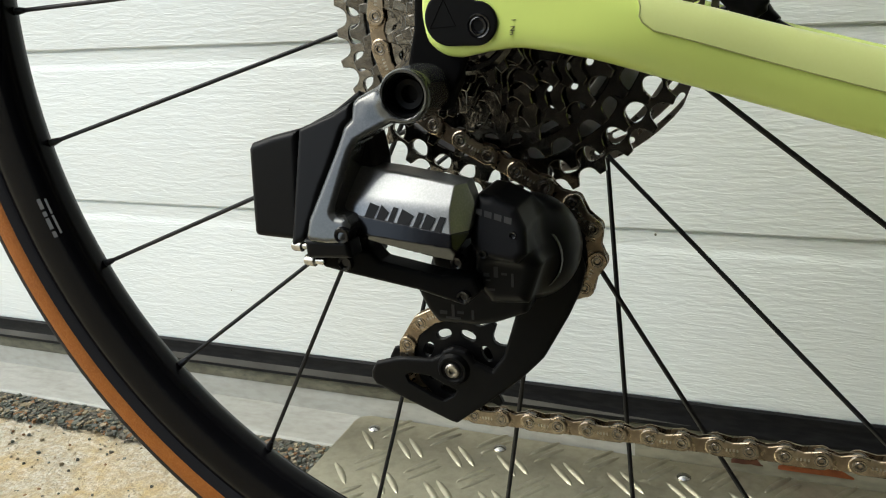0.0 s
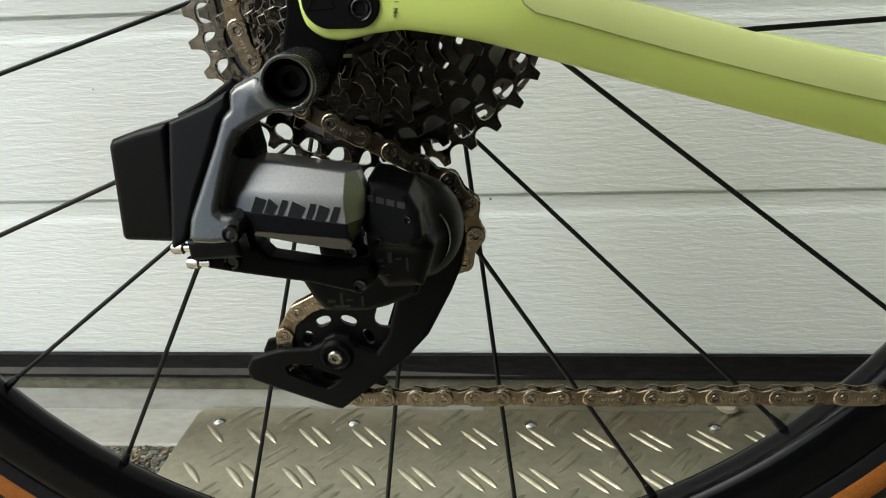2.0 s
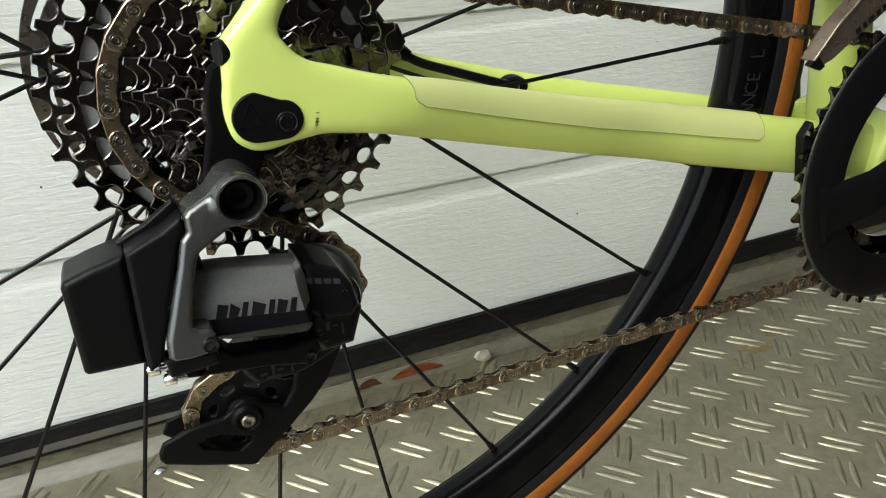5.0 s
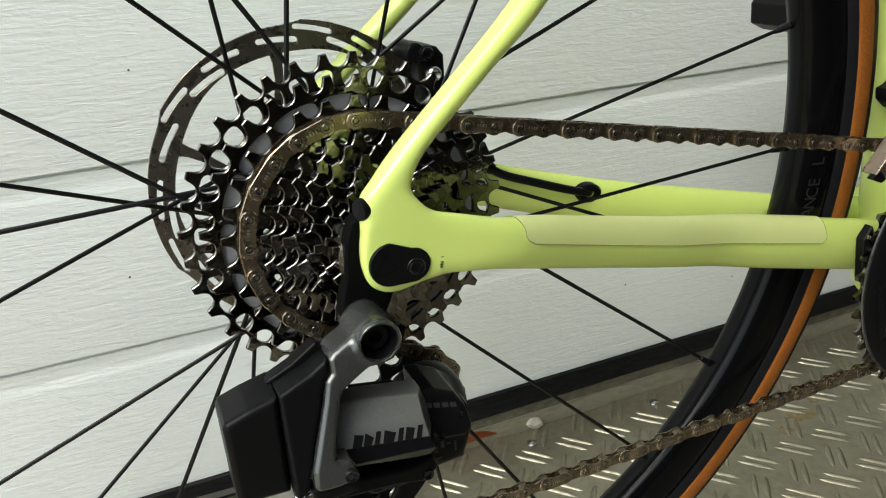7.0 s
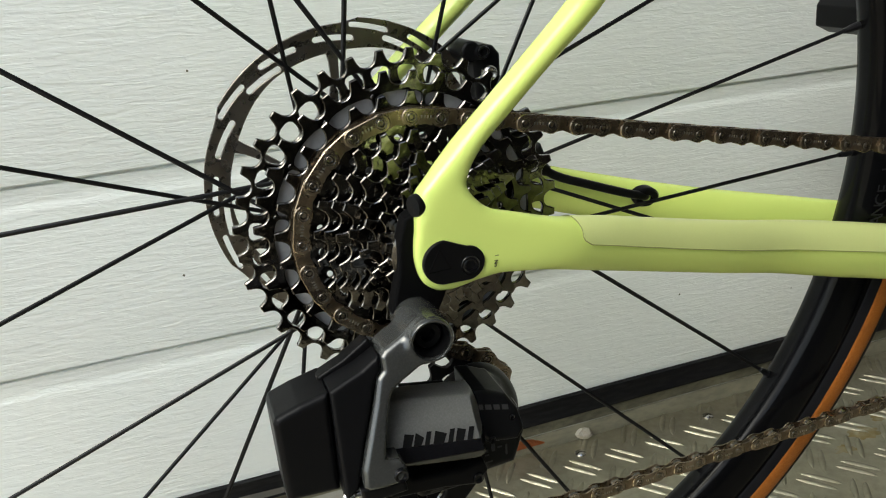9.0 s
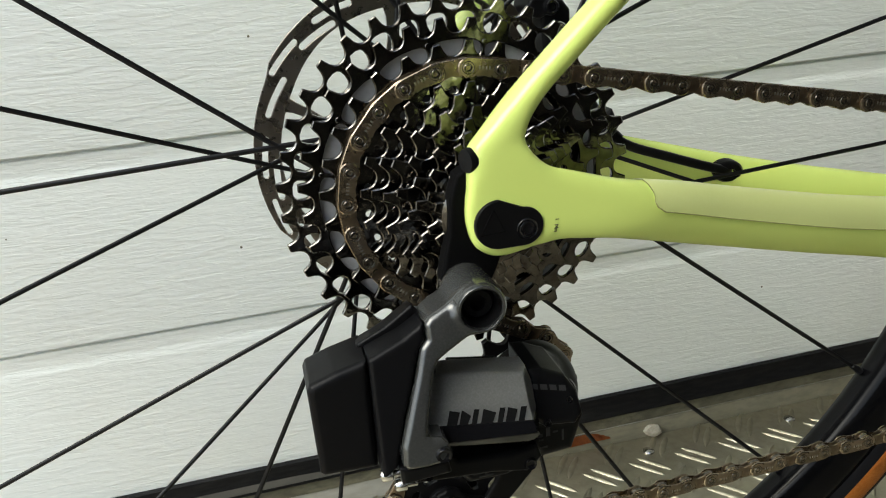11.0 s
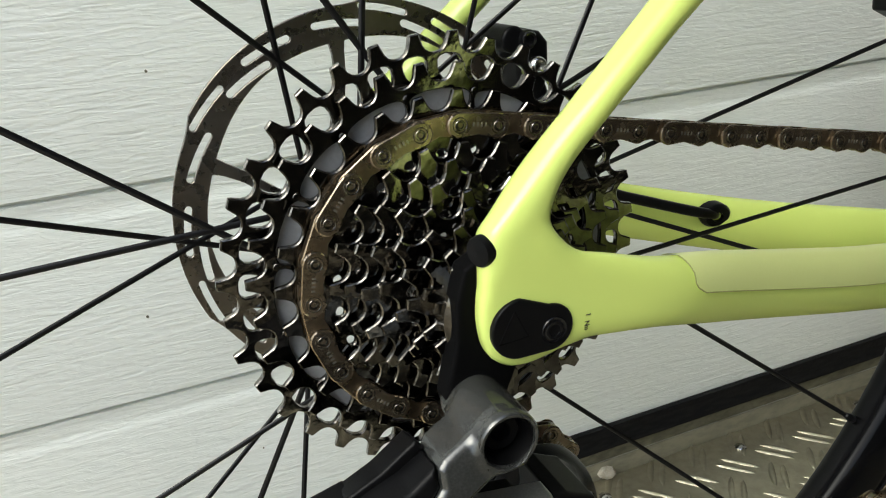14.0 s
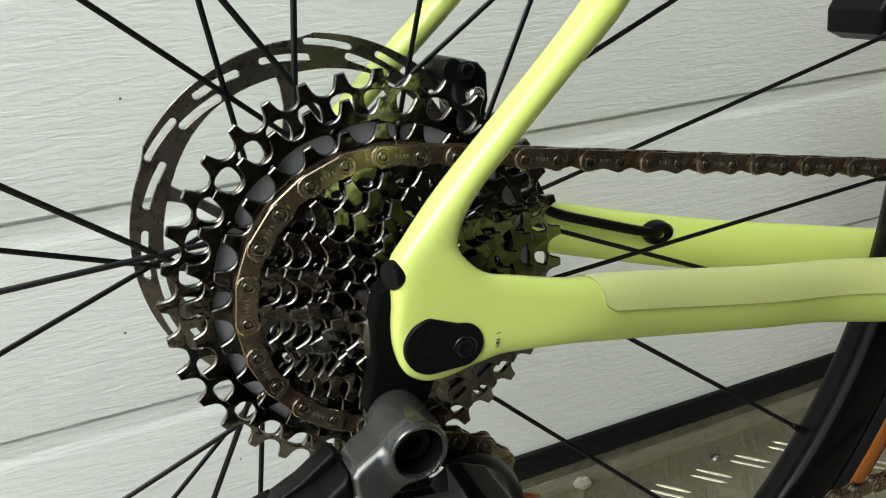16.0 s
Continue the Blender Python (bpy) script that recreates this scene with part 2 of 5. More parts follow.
def shade(mesh, degrees):
    """Smooth shading, with edges sharper than that many degrees kept crisp."""
    bm = bmesh.new()
    bm.from_mesh(mesh)
    for f in bm.faces:
        f.smooth = True
    for e in bm.edges:
        e.smooth = len(e.link_faces) == 2 and e.calc_face_angle(0.0) < radians(degrees)
    bm.to_mesh(mesh)
    bm.free()


def flat_solid(faces, y0, y1, bm=None, edge=None):
    """A slab from polygons in the plane x, z, between y0 and y1. faces: (points, list of index tuples)."""
    bm = bm or bmesh.new()
    pts, polys = faces
    inset = list(pts)
    if edge:                       # a small chamfer along the outermost ring of points
        k0, step, (cx, cz) = edge
        for i in range(k0, len(pts), step):
            x, z = pts[i][0] - cx, pts[i][1] - cz
            r = math.hypot(x, z)
            inset[i] = (cx + x * (1 - 0.00045 / r), cz + z * (1 - 0.00045 / r))
    front = [bm.verts.new((x, y0, z)) for x, z in inset]
    lip = {i: bm.verts.new((pts[i][0], y0 + 0.0005, pts[i][1])) for i in range(edge[0], len(pts), edge[1])} if edge else {}
    back = [bm.verts.new((x, y1, z)) for x, z in pts]
    count = {}
    for poly in polys:
        bm.faces.new([front[i] for i in poly])
        bm.faces.new([back[i] for i in reversed(poly)])
        for a, b in zip(poly, poly[1:] + poly[:1]):
            count[frozenset((a, b))] = count.get(frozenset((a, b)), []) + [(a, b)]
    for edges in count.values():
        if len(edges) == 1:
            a, b = edges[0]
            if a in lip and b in lip:
                bm.faces.new((front[b], front[a], lip[a], lip[b]))
                bm.faces.new((lip[b], lip[a], back[a], back[b]))
            else:
                bm.faces.new((front[b], front[a], back[a], back[b]))
    return bm


def plate_solid(name, outline, holes, y0, y1, bevel, mats):
    """A flat plate in x, z with rounded holes; its front edges are chamfered and take the second material. Returns a mesh."""
    verts, faces, index = [], [], []

    def area(p):
        return sum(a[0] * b[1] - b[0] * a[1] for a, b in zip(p, p[1:] + p[:1]))

    loops = []
    for n, line in enumerate([outline] + holes):
        line = list(line)
        if (area(line) > 0) == (n > 0):
            line.reverse()                                # outline to the left, holes to the right
        inner = []
        for i, p in enumerate(line):
            a, b = line[i - 1], line[(i + 1) % len(line)]
            dx, dz = b[0] - a[0], b[1] - a[1]
            d = math.hypot(dx, dz) or 1.0
            inner.append((p[0] - dz / d * bevel, p[1] + dx / d * bevel))
        loops.append((line, inner))
    for which, y in ((1, y0), (0, y1)):
        bm = bmesh.new()
        edges = []
        for loop in loops:
            v = [bm.verts.new((x, y, z)) for x, z in loop[which]]
            edges += [bm.edges.new((v[i], v[(i + 1) % len(v)])) for i in range(len(v))]
        bmesh.ops.triangle_fill(bm, use_beauty=True, edges=edges, normal=(0, -1, 0))
        bm.verts.index_update()
        base = len(verts)
        verts += [tuple(v.co) for v in bm.verts]
        for f in bm.faces:
            faces.append(tuple(base + v.index for v in f.verts))
            index.append(0)
        bm.free()
    for line, inner in loops:
        base, n = len(verts), len(line)
        verts += [(x, y0, z) for x, z in inner] + [(x, y0 + bevel, z) for x, z in line] + [(x, y1, z) for x, z in line]
        for i in range(n):
            j = (i + 1) % n
            faces += [(base + i, base + j, base + n + j, base + n + i), (base + n + i, base + n + j, base + 2 * n + j, base + 2 * n + i)]
            index += [1, 0]
    mesh = bpy.data.meshes.new(name)
    mesh.from_pydata(verts, [], faces)
    for m in mats:
        mesh.materials.append(m)
    bm = bmesh.new()
    bm.from_mesh(mesh)
    for f, k in zip(bm.faces, index):
        f.material_index = k
    bmesh.ops.remove_doubles(bm, verts=bm.verts[:], dist=0.000002)
    bmesh.ops.recalc_face_normals(bm, faces=bm.faces[:])
    bm.to_mesh(mesh)
    bm.free()
    shade(mesh, 30)
    return mesh


def oval(centre, angle, along, across, lean=0.0, power=2.6, count=14):
    """A rounded hole at the end of angle; half sizes round the wheel and outward."""
    (cx, cz), r = centre[0], centre[1]
    ca, sa = math.cos(angle), math.sin(angle)
    out = []
    for k in range(count):
        t = 2 * math.pi * k / count
        c, s = math.cos(t), math.sin(t)
        u, v = along * math.copysign(abs(c) ** (2 / power), c), across * math.copysign(abs(s) ** (2 / power), s)
        u *= 1 + lean * v / across
        w = math.sqrt(max(r * r - u * u, 0)) - r              # follows the round of the wheel
        out.append((cx + ca * (r + v + w) - sa * u, cz + sa * (r + v + w) + ca * u))
    return out


def lathe(profile, centre, turns=64, bm=None, close=True):
    """A ring or a turned body about an axis along y through centre (x, z). profile: (radius, y)."""
    bm = bm or bmesh.new()
    cx, cz = centre
    rings = []
    for k in range(turns):
        a = 2 * math.pi * k / turns
        rings.append([bm.verts.new((cx + r * math.cos(a), y, cz + r * math.sin(a))) for r, y in profile])
    n = len(profile)
    for k in range(turns):
        p, q = rings[k], rings[(k + 1) % turns]
        for i in range(n if close else n - 1):
            j = (i + 1) % n
            bm.faces.new((p[i], p[j], q[j], q[i]))
    if not close:
        for i in (0, n - 1):
            bm.faces.new([ring[i] for ring in rings])
    return bm


def disc(centre, radius, y0, y1, turns=24, bevel=0.0003, bm=None):
    b = min(bevel, radius * 0.4)
    return lathe([(radius - b, y0), (radius, y0 + b), (radius, y1 - b), (radius - b, y1)], centre, turns, bm, close=False)


def tube(points, radius, sides=8, bm=None, flat=1.0):
    """A round bar along points; flat squeezes it in y."""
    bm = bm or bmesh.new()
    pts = [Vector(p) for p in points]
    rings = []
    side = Vector((0, 1, 0))
    for i, p in enumerate(pts):
        d = (pts[min(i + 1, len(pts) - 1)] - pts[max(i - 1, 0)]).normalized()
        u = d.cross(side).normalized()
        v = u.cross(d).normalized()
        r = radius[i] if isinstance(radius, (list, tuple)) else radius
        rings.append([bm.verts.new(p + (u * math.cos(a) + v * math.sin(a) * flat) * r) for a in (2 * math.pi * k / sides for k in range(sides))])
    for p, q in zip(rings, rings[1:]):
        for k in range(sides):
            bm.faces.new((p[k], p[(k + 1) % sides], q[(k + 1) % sides], q[k]))
    bm.faces.new(rings[0][::-1])
    bm.faces.new(rings[-1])
    return bm


def curve_points(ctrl, steps=8):
    """Points on a smooth curve through ctrl (any width of rows)."""
    c = np.array(ctrl, float)
    c = np.vstack([2 * c[0] - c[1], c, 2 * c[-1] - c[-2]])
    out = []
    for i in range(1, len(c) - 2):
        p0, p1, p2, p3 = c[i - 1:i + 3]
        for k in range(steps):
            t = k / steps
            out.append(0.5 * (2 * p1 + (p2 - p0) * t + (2 * p0 - 5 * p1 + 4 * p2 - p3) * t * t + (3 * p1 - p0 - 3 * p2 + p3) * t ** 3))
    return np.array(out + [c[-2]])


# solids by signed distance, blended and rounded
def blend(a, b, k):
    h = np.clip(0.5 + 0.5 * (b - a) / k, 0, 1)
    return b * (1 - h) + a * h - k * h * (1 - h)


def prism(poly, y0, y1, round_by=0.001):
    """Distance to a rounded slab over a polygon in millimetres of x, z, between y0 and y1 (metres)."""
    v = np.array(poly, float) / 1000

    def f(x, y, z):
        d = np.full(np.shape(x), 1e9)
        s = np.ones(np.shape(x))
        for i in range(len(v)):
            a, b = v[i], v[i - 1]
            ex, ez = b - a
            wx, wz = x - a[0], z - a[1]
            t = np.clip((wx * ex + wz * ez) / (ex * ex + ez * ez), 0, 1)
            d = np.minimum(d, (wx - ex * t) ** 2 + (wz - ez * t) ** 2)
            c1, c2, c3 = z >= a[1], z < b[1], ex * wz > ez * wx
            s = np.where((c1 & c2 & c3) | (~c1 & ~c2 & ~c3), -s, s)
        return slab(s * np.sqrt(d), y, y0, y1, round_by)
    return f


def slab(d2, y, y0, y1, r):
    dy = np.abs(y - (y0 + y1) / 2) - (y1 - y0) / 2 + r
    d2 = d2 + r
    return np.hypot(np.maximum(d2, 0), np.maximum(dy, 0)) + np.minimum(np.maximum(d2, dy), 0) - r


def facet(poly, y0, y1, cut):
    """A slab over a polygon (millimetres) whose front edge is cut away at 45 degrees by cut metres."""
    core = prism(poly, -1.0, 1.0, 0.0)

    def f(x, y, z):
        d = core(x, y, z)
        side = -blend(-np.maximum(d, y - y1), -(d + y0 - y + cut) * 0.7071, 0.0006)
        return -blend(-side, -(y0 - y), 0.0006)
    return f


def drum(cx, cz, radius, y0, y1, round_by=0.001):
    """Distance to a rounded cylinder along y; millimetres for the centre and the radius."""
    return lambda x, y, z: slab(np.hypot(x - cx / 1000, z - cz / 1000) - radius / 1000, y, y0, y1, round_by)


def stay(ctrl):
    """Distance to an oval tube through rows of x, y, z, half height, half width."""
    c = curve_points(ctrl, 24)
    way = (c[-1, :3] - c[0, :3]) / np.linalg.norm(c[-1, :3] - c[0, :3])
    along = c[:, :3] @ way

    def f(x, y, z):
        s = x * way[0] + y * way[1] + z * way[2]
        px, py, pz, a, b = (np.interp(s, along, c[:, k]) for k in range(5))
        over = s - (px * way[0] + py * way[1] + pz * way[2])
        dx, dy, dz = x - px, y - py, z - pz
        round_it = np.sqrt((dx * dx + dz * dz) / (a * a) + dy * dy / (b * b) + (over / np.minimum(a, b)) ** 2 * 0.25)
        return (round_it - 1) * np.minimum(a, b)
    return f


def carve(name, f, lo, hi, h):
    """The mesh of the surface f = 0 inside the box lo, hi, with cells of h metres."""
    axes = [np.arange(a, b + h, h) for a, b in zip(lo, hi)]
    g = np.meshgrid(*axes, indexing="ij")
    v = f(*g)
    n = np.array(v.shape)
    s = v < 0
    total = np.zeros(n - 1, int)
    for i in (0, 1):
        for j in (0, 1):
            for k in (0, 1):
                total += s[i:n[0] - 1 + i, j:n[1] - 1 + j, k:n[2] - 1 + k]
    live = (total > 0) & (total < 8)
    idx = np.full(n - 1, -1)
    cells = np.argwhere(live)
    idx[live] = np.arange(len(cells))
    p, hits = np.zeros((len(cells), 3)), np.zeros(len(cells))
    corner = [np.array(c) for c in ((0, 0, 0), (1, 0, 0), (0, 1, 0), (1, 1, 0), (0, 0, 1), (1, 0, 1), (0, 1, 1), (1, 1, 1))]
    at = [v[tuple((cells + c).T)] for c in corner]
    for i in range(8):
        for j in range(i):
            if abs(corner[i] - corner[j]).sum() == 1:
                cut = (at[i] < 0) != (at[j] < 0)
                u = np.where(cut, at[i] / np.where(cut, at[i] - at[j], 1), 0)[:, None]
                p += cut[:, None] * (cells + corner[i] + (corner[j] - corner[i]) * u)
                hits += cut
    p = np.array(lo) + p / hits[:, None] * h
    e = h * 0.25
    for _ in range(4):
        x, y, z = p.T
        d = f(x, y, z)
        grad = np.stack([f(x + e, y, z) - f(x - e, y, z), f(x, y + e, z) - f(x, y - e, z), f(x, y, z + e) - f(x, y, z - e)], 1) / (2 * e)
        step = grad * (d / np.maximum((grad ** 2).sum(1), 0.2))[:, None]
        p = p - np.clip(step, -h * 0.6, h * 0.6)
    quads = []
    for ax in range(3):
        lo_s = [slice(1, n[k] - 1) for k in range(3)]
        lo_s[ax] = slice(0, n[ax] - 1)
        hi_s = list(lo_s)
        hi_s[ax] = slice(1, n[ax])
        flip = np.argwhere(s[tuple(lo_s)] != s[tuple(hi_s)])
        if not len(flip):
            continue
        flip = flip + [0 if k == ax else 1 for k in range(3)]
        out = s[tuple(flip.T)]
        u, w = (ax + 1) % 3, (ax + 2) % 3
        du, dw = np.eye(3, dtype=int)[u], np.eye(3, dtype=int)[w]
        q = np.stack([idx[tuple((flip - du - dw).T)], idx[tuple((flip - dw).T)], idx[tuple(flip.T)], idx[tuple((flip - du).T)]], 1)
        q[~out] = q[~out][:, ::-1]
        quads.append(q)
    mesh = bpy.data.meshes.new(name)
    mesh.from_pydata(p.tolist(), [], np.vstack(quads).tolist())
    mesh.polygons.foreach_set("use_smooth", [True] * len(mesh.polygons))
    mesh.update()
    e = h * 0.45
    x, y, z = p.T
    grad = np.stack([f(x + e, y, z) - f(x - e, y, z), f(x, y + e, z) - f(x, y - e, z), f(x, y, z + e) - f(x, y, z - e)], 1)
    grad /= np.maximum(np.linalg.norm(grad, axis=1), 1e-12)[:, None]
    mesh.normals_split_custom_set_from_vertices(grad.tolist())
    return mesh


def lean(f, in_z=0.0, in_x=0.0, z0=0.0, x0=0.0, drop=0.0, y0=0.0):
    """The solid f leant: its y moves by in_z and in_x per metre from z0 and x0, its z falls by drop per metre behind y0."""
    return lambda x, y, z: f(x, y + in_z * (z0 - z) + in_x * (x0 - x), z + drop * (y - y0))


# ---- the setting ----
DOOR_Y = 0.2246
GROUND = -0.0145


def extrude_x(profile, x0, x1):
    """A bar along x with the profile (y, z), closed."""
    bm = bmesh.new()
    a = [bm.verts.new((x0, y, z)) for y, z in profile]
    b = [bm.verts.new((x1, y, z)) for y, z in profile]
    n = len(profile)
    for i in range(n):
        bm.faces.new((a[i], a[(i + 1) % n], b[(i + 1) % n], b[i]))
    bm.faces.new(a[::-1])
    bm.faces.new(b)
    return bm


def door_panels():
    """The face of a sectional door, with a stepped groove every 137 mm."""
    prof = [(DOOR_Y + 0.04, 0.042), (DOOR_Y + 0.003, 0.042), (DOOR_Y, 0.046)]
    z = 0.1640
    while z < 2.05:
        prof += [(DOOR_Y, z - 0.0056), (DOOR_Y + 0.0003, z - 0.0042), (DOOR_Y + 0.0017, z - 0.0004), (DOOR_Y + 0.0019, z + 0.0014), (DOOR_Y + 0.0016, z + 0.0108), (DOOR_Y + 0.0040, z + 0.0115), (DOOR_Y + 0.0042, z + 0.0128), (DOOR_Y + 0.0006, z + 0.0134), (DOOR_Y, z + 0.0142)]
        z += 0.137
    prof += [(DOOR_Y, 2.1), (DOOR_Y + 0.04, 2.1)]
    return extrude_x(prof, -1.6, 0.85)


door = tagged(part("door_1", door_panels(), DOOR, None, smooth=35), "white sectional garage door with pressed wood grain and grooves", "garage door", kind="structure")
tagged(part("door_seal", extrude_x([(0.2205, 0.0452), (0.2225, 0.0462), (0.2300, 0.0440), (0.2300, 0.0245), (0.2190, 0.0248), (0.2177, 0.0256), (0.2172, 0.0268), (0.2177, 0.0286), (0.2200, 0.0330), (0.2203, 0.0400)], -1.6, 0.85), SEAL, None, smooth=40),
              "black rubber seal along the foot of the garage door", "door seal", kind="structure")
dust = tagged(part("seal_dust", extrude_x([(0.2201, 0.0336), (0.2172, 0.0288), (0.2176, 0.0284), (0.2205, 0.0330)], -1.6, -0.10), DUST, None, smooth=30),
              "grey dust on the lip of the door seal", "dust", kind="structure")
bm = extrude_x([(0.2201, 0.0336), (0.2172, 0.0288), (0.2176, 0.0284), (0.2205, 0.0330)], -0.10, 0.07)
for v in bm.verts:                                       # thins out to a point
    if v.co.x > 0:
        v.co.y, v.co.z = 0.21762 + (v.co.y - 0.2176) * 0.05, 0.0288 + (v.co.z - 0.0288) * 0.05
part("dust_tail", bm, DUST, dust)
tagged(part("threshold_dirt", extrude_x([(0.2214, 0.0128), (0.2212, 0.0140), (0.2208, 0.0225), (0.2214, 0.0246), (0.2290, 0.0246), (0.2290, 0.0128)], -1.6, 0.85), DIRT, None, smooth=50),
               "dusty olive strip under the door seal", "threshold", kind="structure")
tagged(part("door_sill", extrude_x([(0.1715, -0.0092), (0.1728, -0.0074), (0.1745, -0.0070), (0.2212, -0.0070), (0.2222, 0.0112), (0.2226, 0.0122), (0.2240, 0.0128), (0.300, 0.0126), (0.300, -0.0300), (0.1715, -0.0300)], -1.6, 0.85), SILL, None, smooth=30),
              "weathered aluminium door sill with dirt in its scratches", "door sill", kind="structure")
tagged(part("sill_grime", extrude_x([(0.2206, -0.0068), (0.2207, -0.0040), (0.2216, 0.0100), (0.2219, 0.0110), (0.2224, 0.0110), (0.2214, -0.0068)], 0.03, 0.85), GRIME, None, smooth=30),
               "olive grime dried on the riser of the sill", "grime", kind="structure")


def ground_sheet():
    """One sheet to the horizon; fine and uneven near the bicycle."""
    bm = bmesh.new()
    xs = [-60, -12, -3, -1.5] + [-1.0 + 0.02 * i for i in range(51)] + [0.5, 1.5, 4, 15, 60]
    ys = [-60, -15, -4, -1.6, -0.8] + [-0.4 + 0.02 * i for i in range(29)] + [0.2, 0.3, 4, 15, 60]
    grid = [[bm.verts.new((x, y, GROUND + 0.0035 * noise.noise(Vector((x * 14, y * 14, 0))) + 0.002 * noise.noise(Vector((x * 50, y * 50, 3))))) for y in ys] for x in xs]
    for i in range(len(xs) - 1):
        for j in range(len(ys) - 1):
            bm.faces.new((grid[i][j], grid[i + 1][j], grid[i + 1][j + 1], grid[i][j + 1]))
    return bm


ground = tagged(part("ground", ground_sheet(), CONCRETE, None, smooth=80), "weathered concrete yard with yellow lichen and small stones", "ground", kind="structure")


def pebbles(count, x0, x1, y0, y1, small, large, seed, lift=0.0):
    rnd = random.Random(seed)
    verts, faces = [], []
    for _ in range(count):
        x, y, r = rnd.uniform(x0, x1), rnd.uniform(y0, y1), rnd.uniform(small, large) * rnd.uniform(0.5, 1)
        base = len(verts)
        turn = rnd.uniform(0, 6.28)
        for k in range(5):
            a = turn + k * 1.2566
            verts.append((x + r * math.cos(a) * rnd.uniform(0.7, 1.2), y + r * math.sin(a) * rnd.uniform(0.7, 1.2), GROUND + lift - r * 0.3))
        for k in range(5):
            a = turn + k * 1.2566 + 0.3
            verts.append((x + 0.75 * r * math.cos(a), y + 0.75 * r * math.sin(a), GROUND + lift + r * rnd.uniform(0.3, 0.8)))
        faces += [(base + k, base + (k + 1) % 5, base + 5 + (k + 1) % 5, base + 5 + k) for k in range(5)] + [tuple(base + 5 + k for k in range(5))]
    mesh = bpy.data.meshes.new("grit")
    mesh.from_pydata(verts, [], faces)
    return mesh


SOIL = material("dark_soil", (0.075, 0.070, 0.052), 0.95, grain=((180.0, 0.7, (0.035, 0.033, 0.026)), (420.0, 0.5, (0.17, 0.155, 0.12))), bumps=((260.0, 0.003, (1, 1, 1)),))
bm = bmesh.new()
rows = []
for k in range(121):
    x = -1.0 + 0.84 * k / 120
    edge = 0.140 + 0.006 * noise.noise(Vector((x * 22, 1, 0))) + 0.003 * noise.noise(Vector((x * 90, 4, 0)))
    rows.append([bm.verts.new((x, y, GROUND + z)) for y, z in ((edge, -0.003), (edge + 0.004, 0.0032), (0.160, 0.0040 + 0.001 * noise.noise(Vector((x * 60, 7, 0)))), (0.1716, 0.0045))])
for p, q in zip(rows, rows[1:]):
    for k in range(3):
        bm.faces.new((p[k], p[k + 1], q[k + 1], q[k]))
tagged(part("soil", bm, SOIL, None, smooth=60), "dark soil in the gap along the sill", "soil", kind="stuff")
tagged(part("grit", pebbles(3600, -0.90, -0.17, 0.136, 0.1712, 0.0012, 0.0042, 4, 0.0036), GRIT, None), "loose grey and brown grit along the sill", "grit", kind="stuff")
tagged(part("small_stones", pebbles(2600, -1.0, -0.2, -0.3, 0.138, 0.0006, 0.0026, 5), GRIT, None), "small stones bedded in the concrete", "stones", kind="stuff")

for x, z, r in ((-0.0744, 0.3755, 0.0012), (-0.1025, 0.2318, 0.0013), (0.3273, 0.1222, 0.0014), (0.0392, 0.1738, 0.0013), (-0.05, 0.118, 0.001), (0.20, 0.25, 0.0009), (-0.25, 0.262, 0.0008), (-0.33, 0.10, 0.0008), (0.46, 0.10, 0.0010)):
    bm = bmesh.new()
    bmesh.ops.create_icosphere(bm, subdivisions=1, radius=r * 0.8)
    for v in bm.verts:
        v.co = Vector((v.co.x * (1 + 0.5 * noise.noise(v.co * 900)), v.co.y * 0.25, v.co.z))
    part("dirt_speck", bm, DIRT, door, m=Matrix.Translation((x, DOOR_Y, z)))

# tread plate on which the bicycle stands
PLATE_Z = -0.004


def plate_sheet():
    out = [(-0.205, -0.62), (0.84, -0.62), (0.84, 0.2192), (-0.196, 0.2192), (-0.2035, 0.2160), (-0.2065, 0.209)]
    bm = bmesh.new()
    top = [bm.verts.new((x, y, PLATE_Z)) for x, y in out]
    low = [bm.verts.new((x, y, PLATE_Z - 0.0028)) for x, y in out]
    bm.faces.new(top)
    bm.faces.new(low[::-1])
    for i in range(len(out)):
        j = (i + 1) % len(out)
        bm.faces.new((top[i], low[i], low[j], top[j]))
    return bm


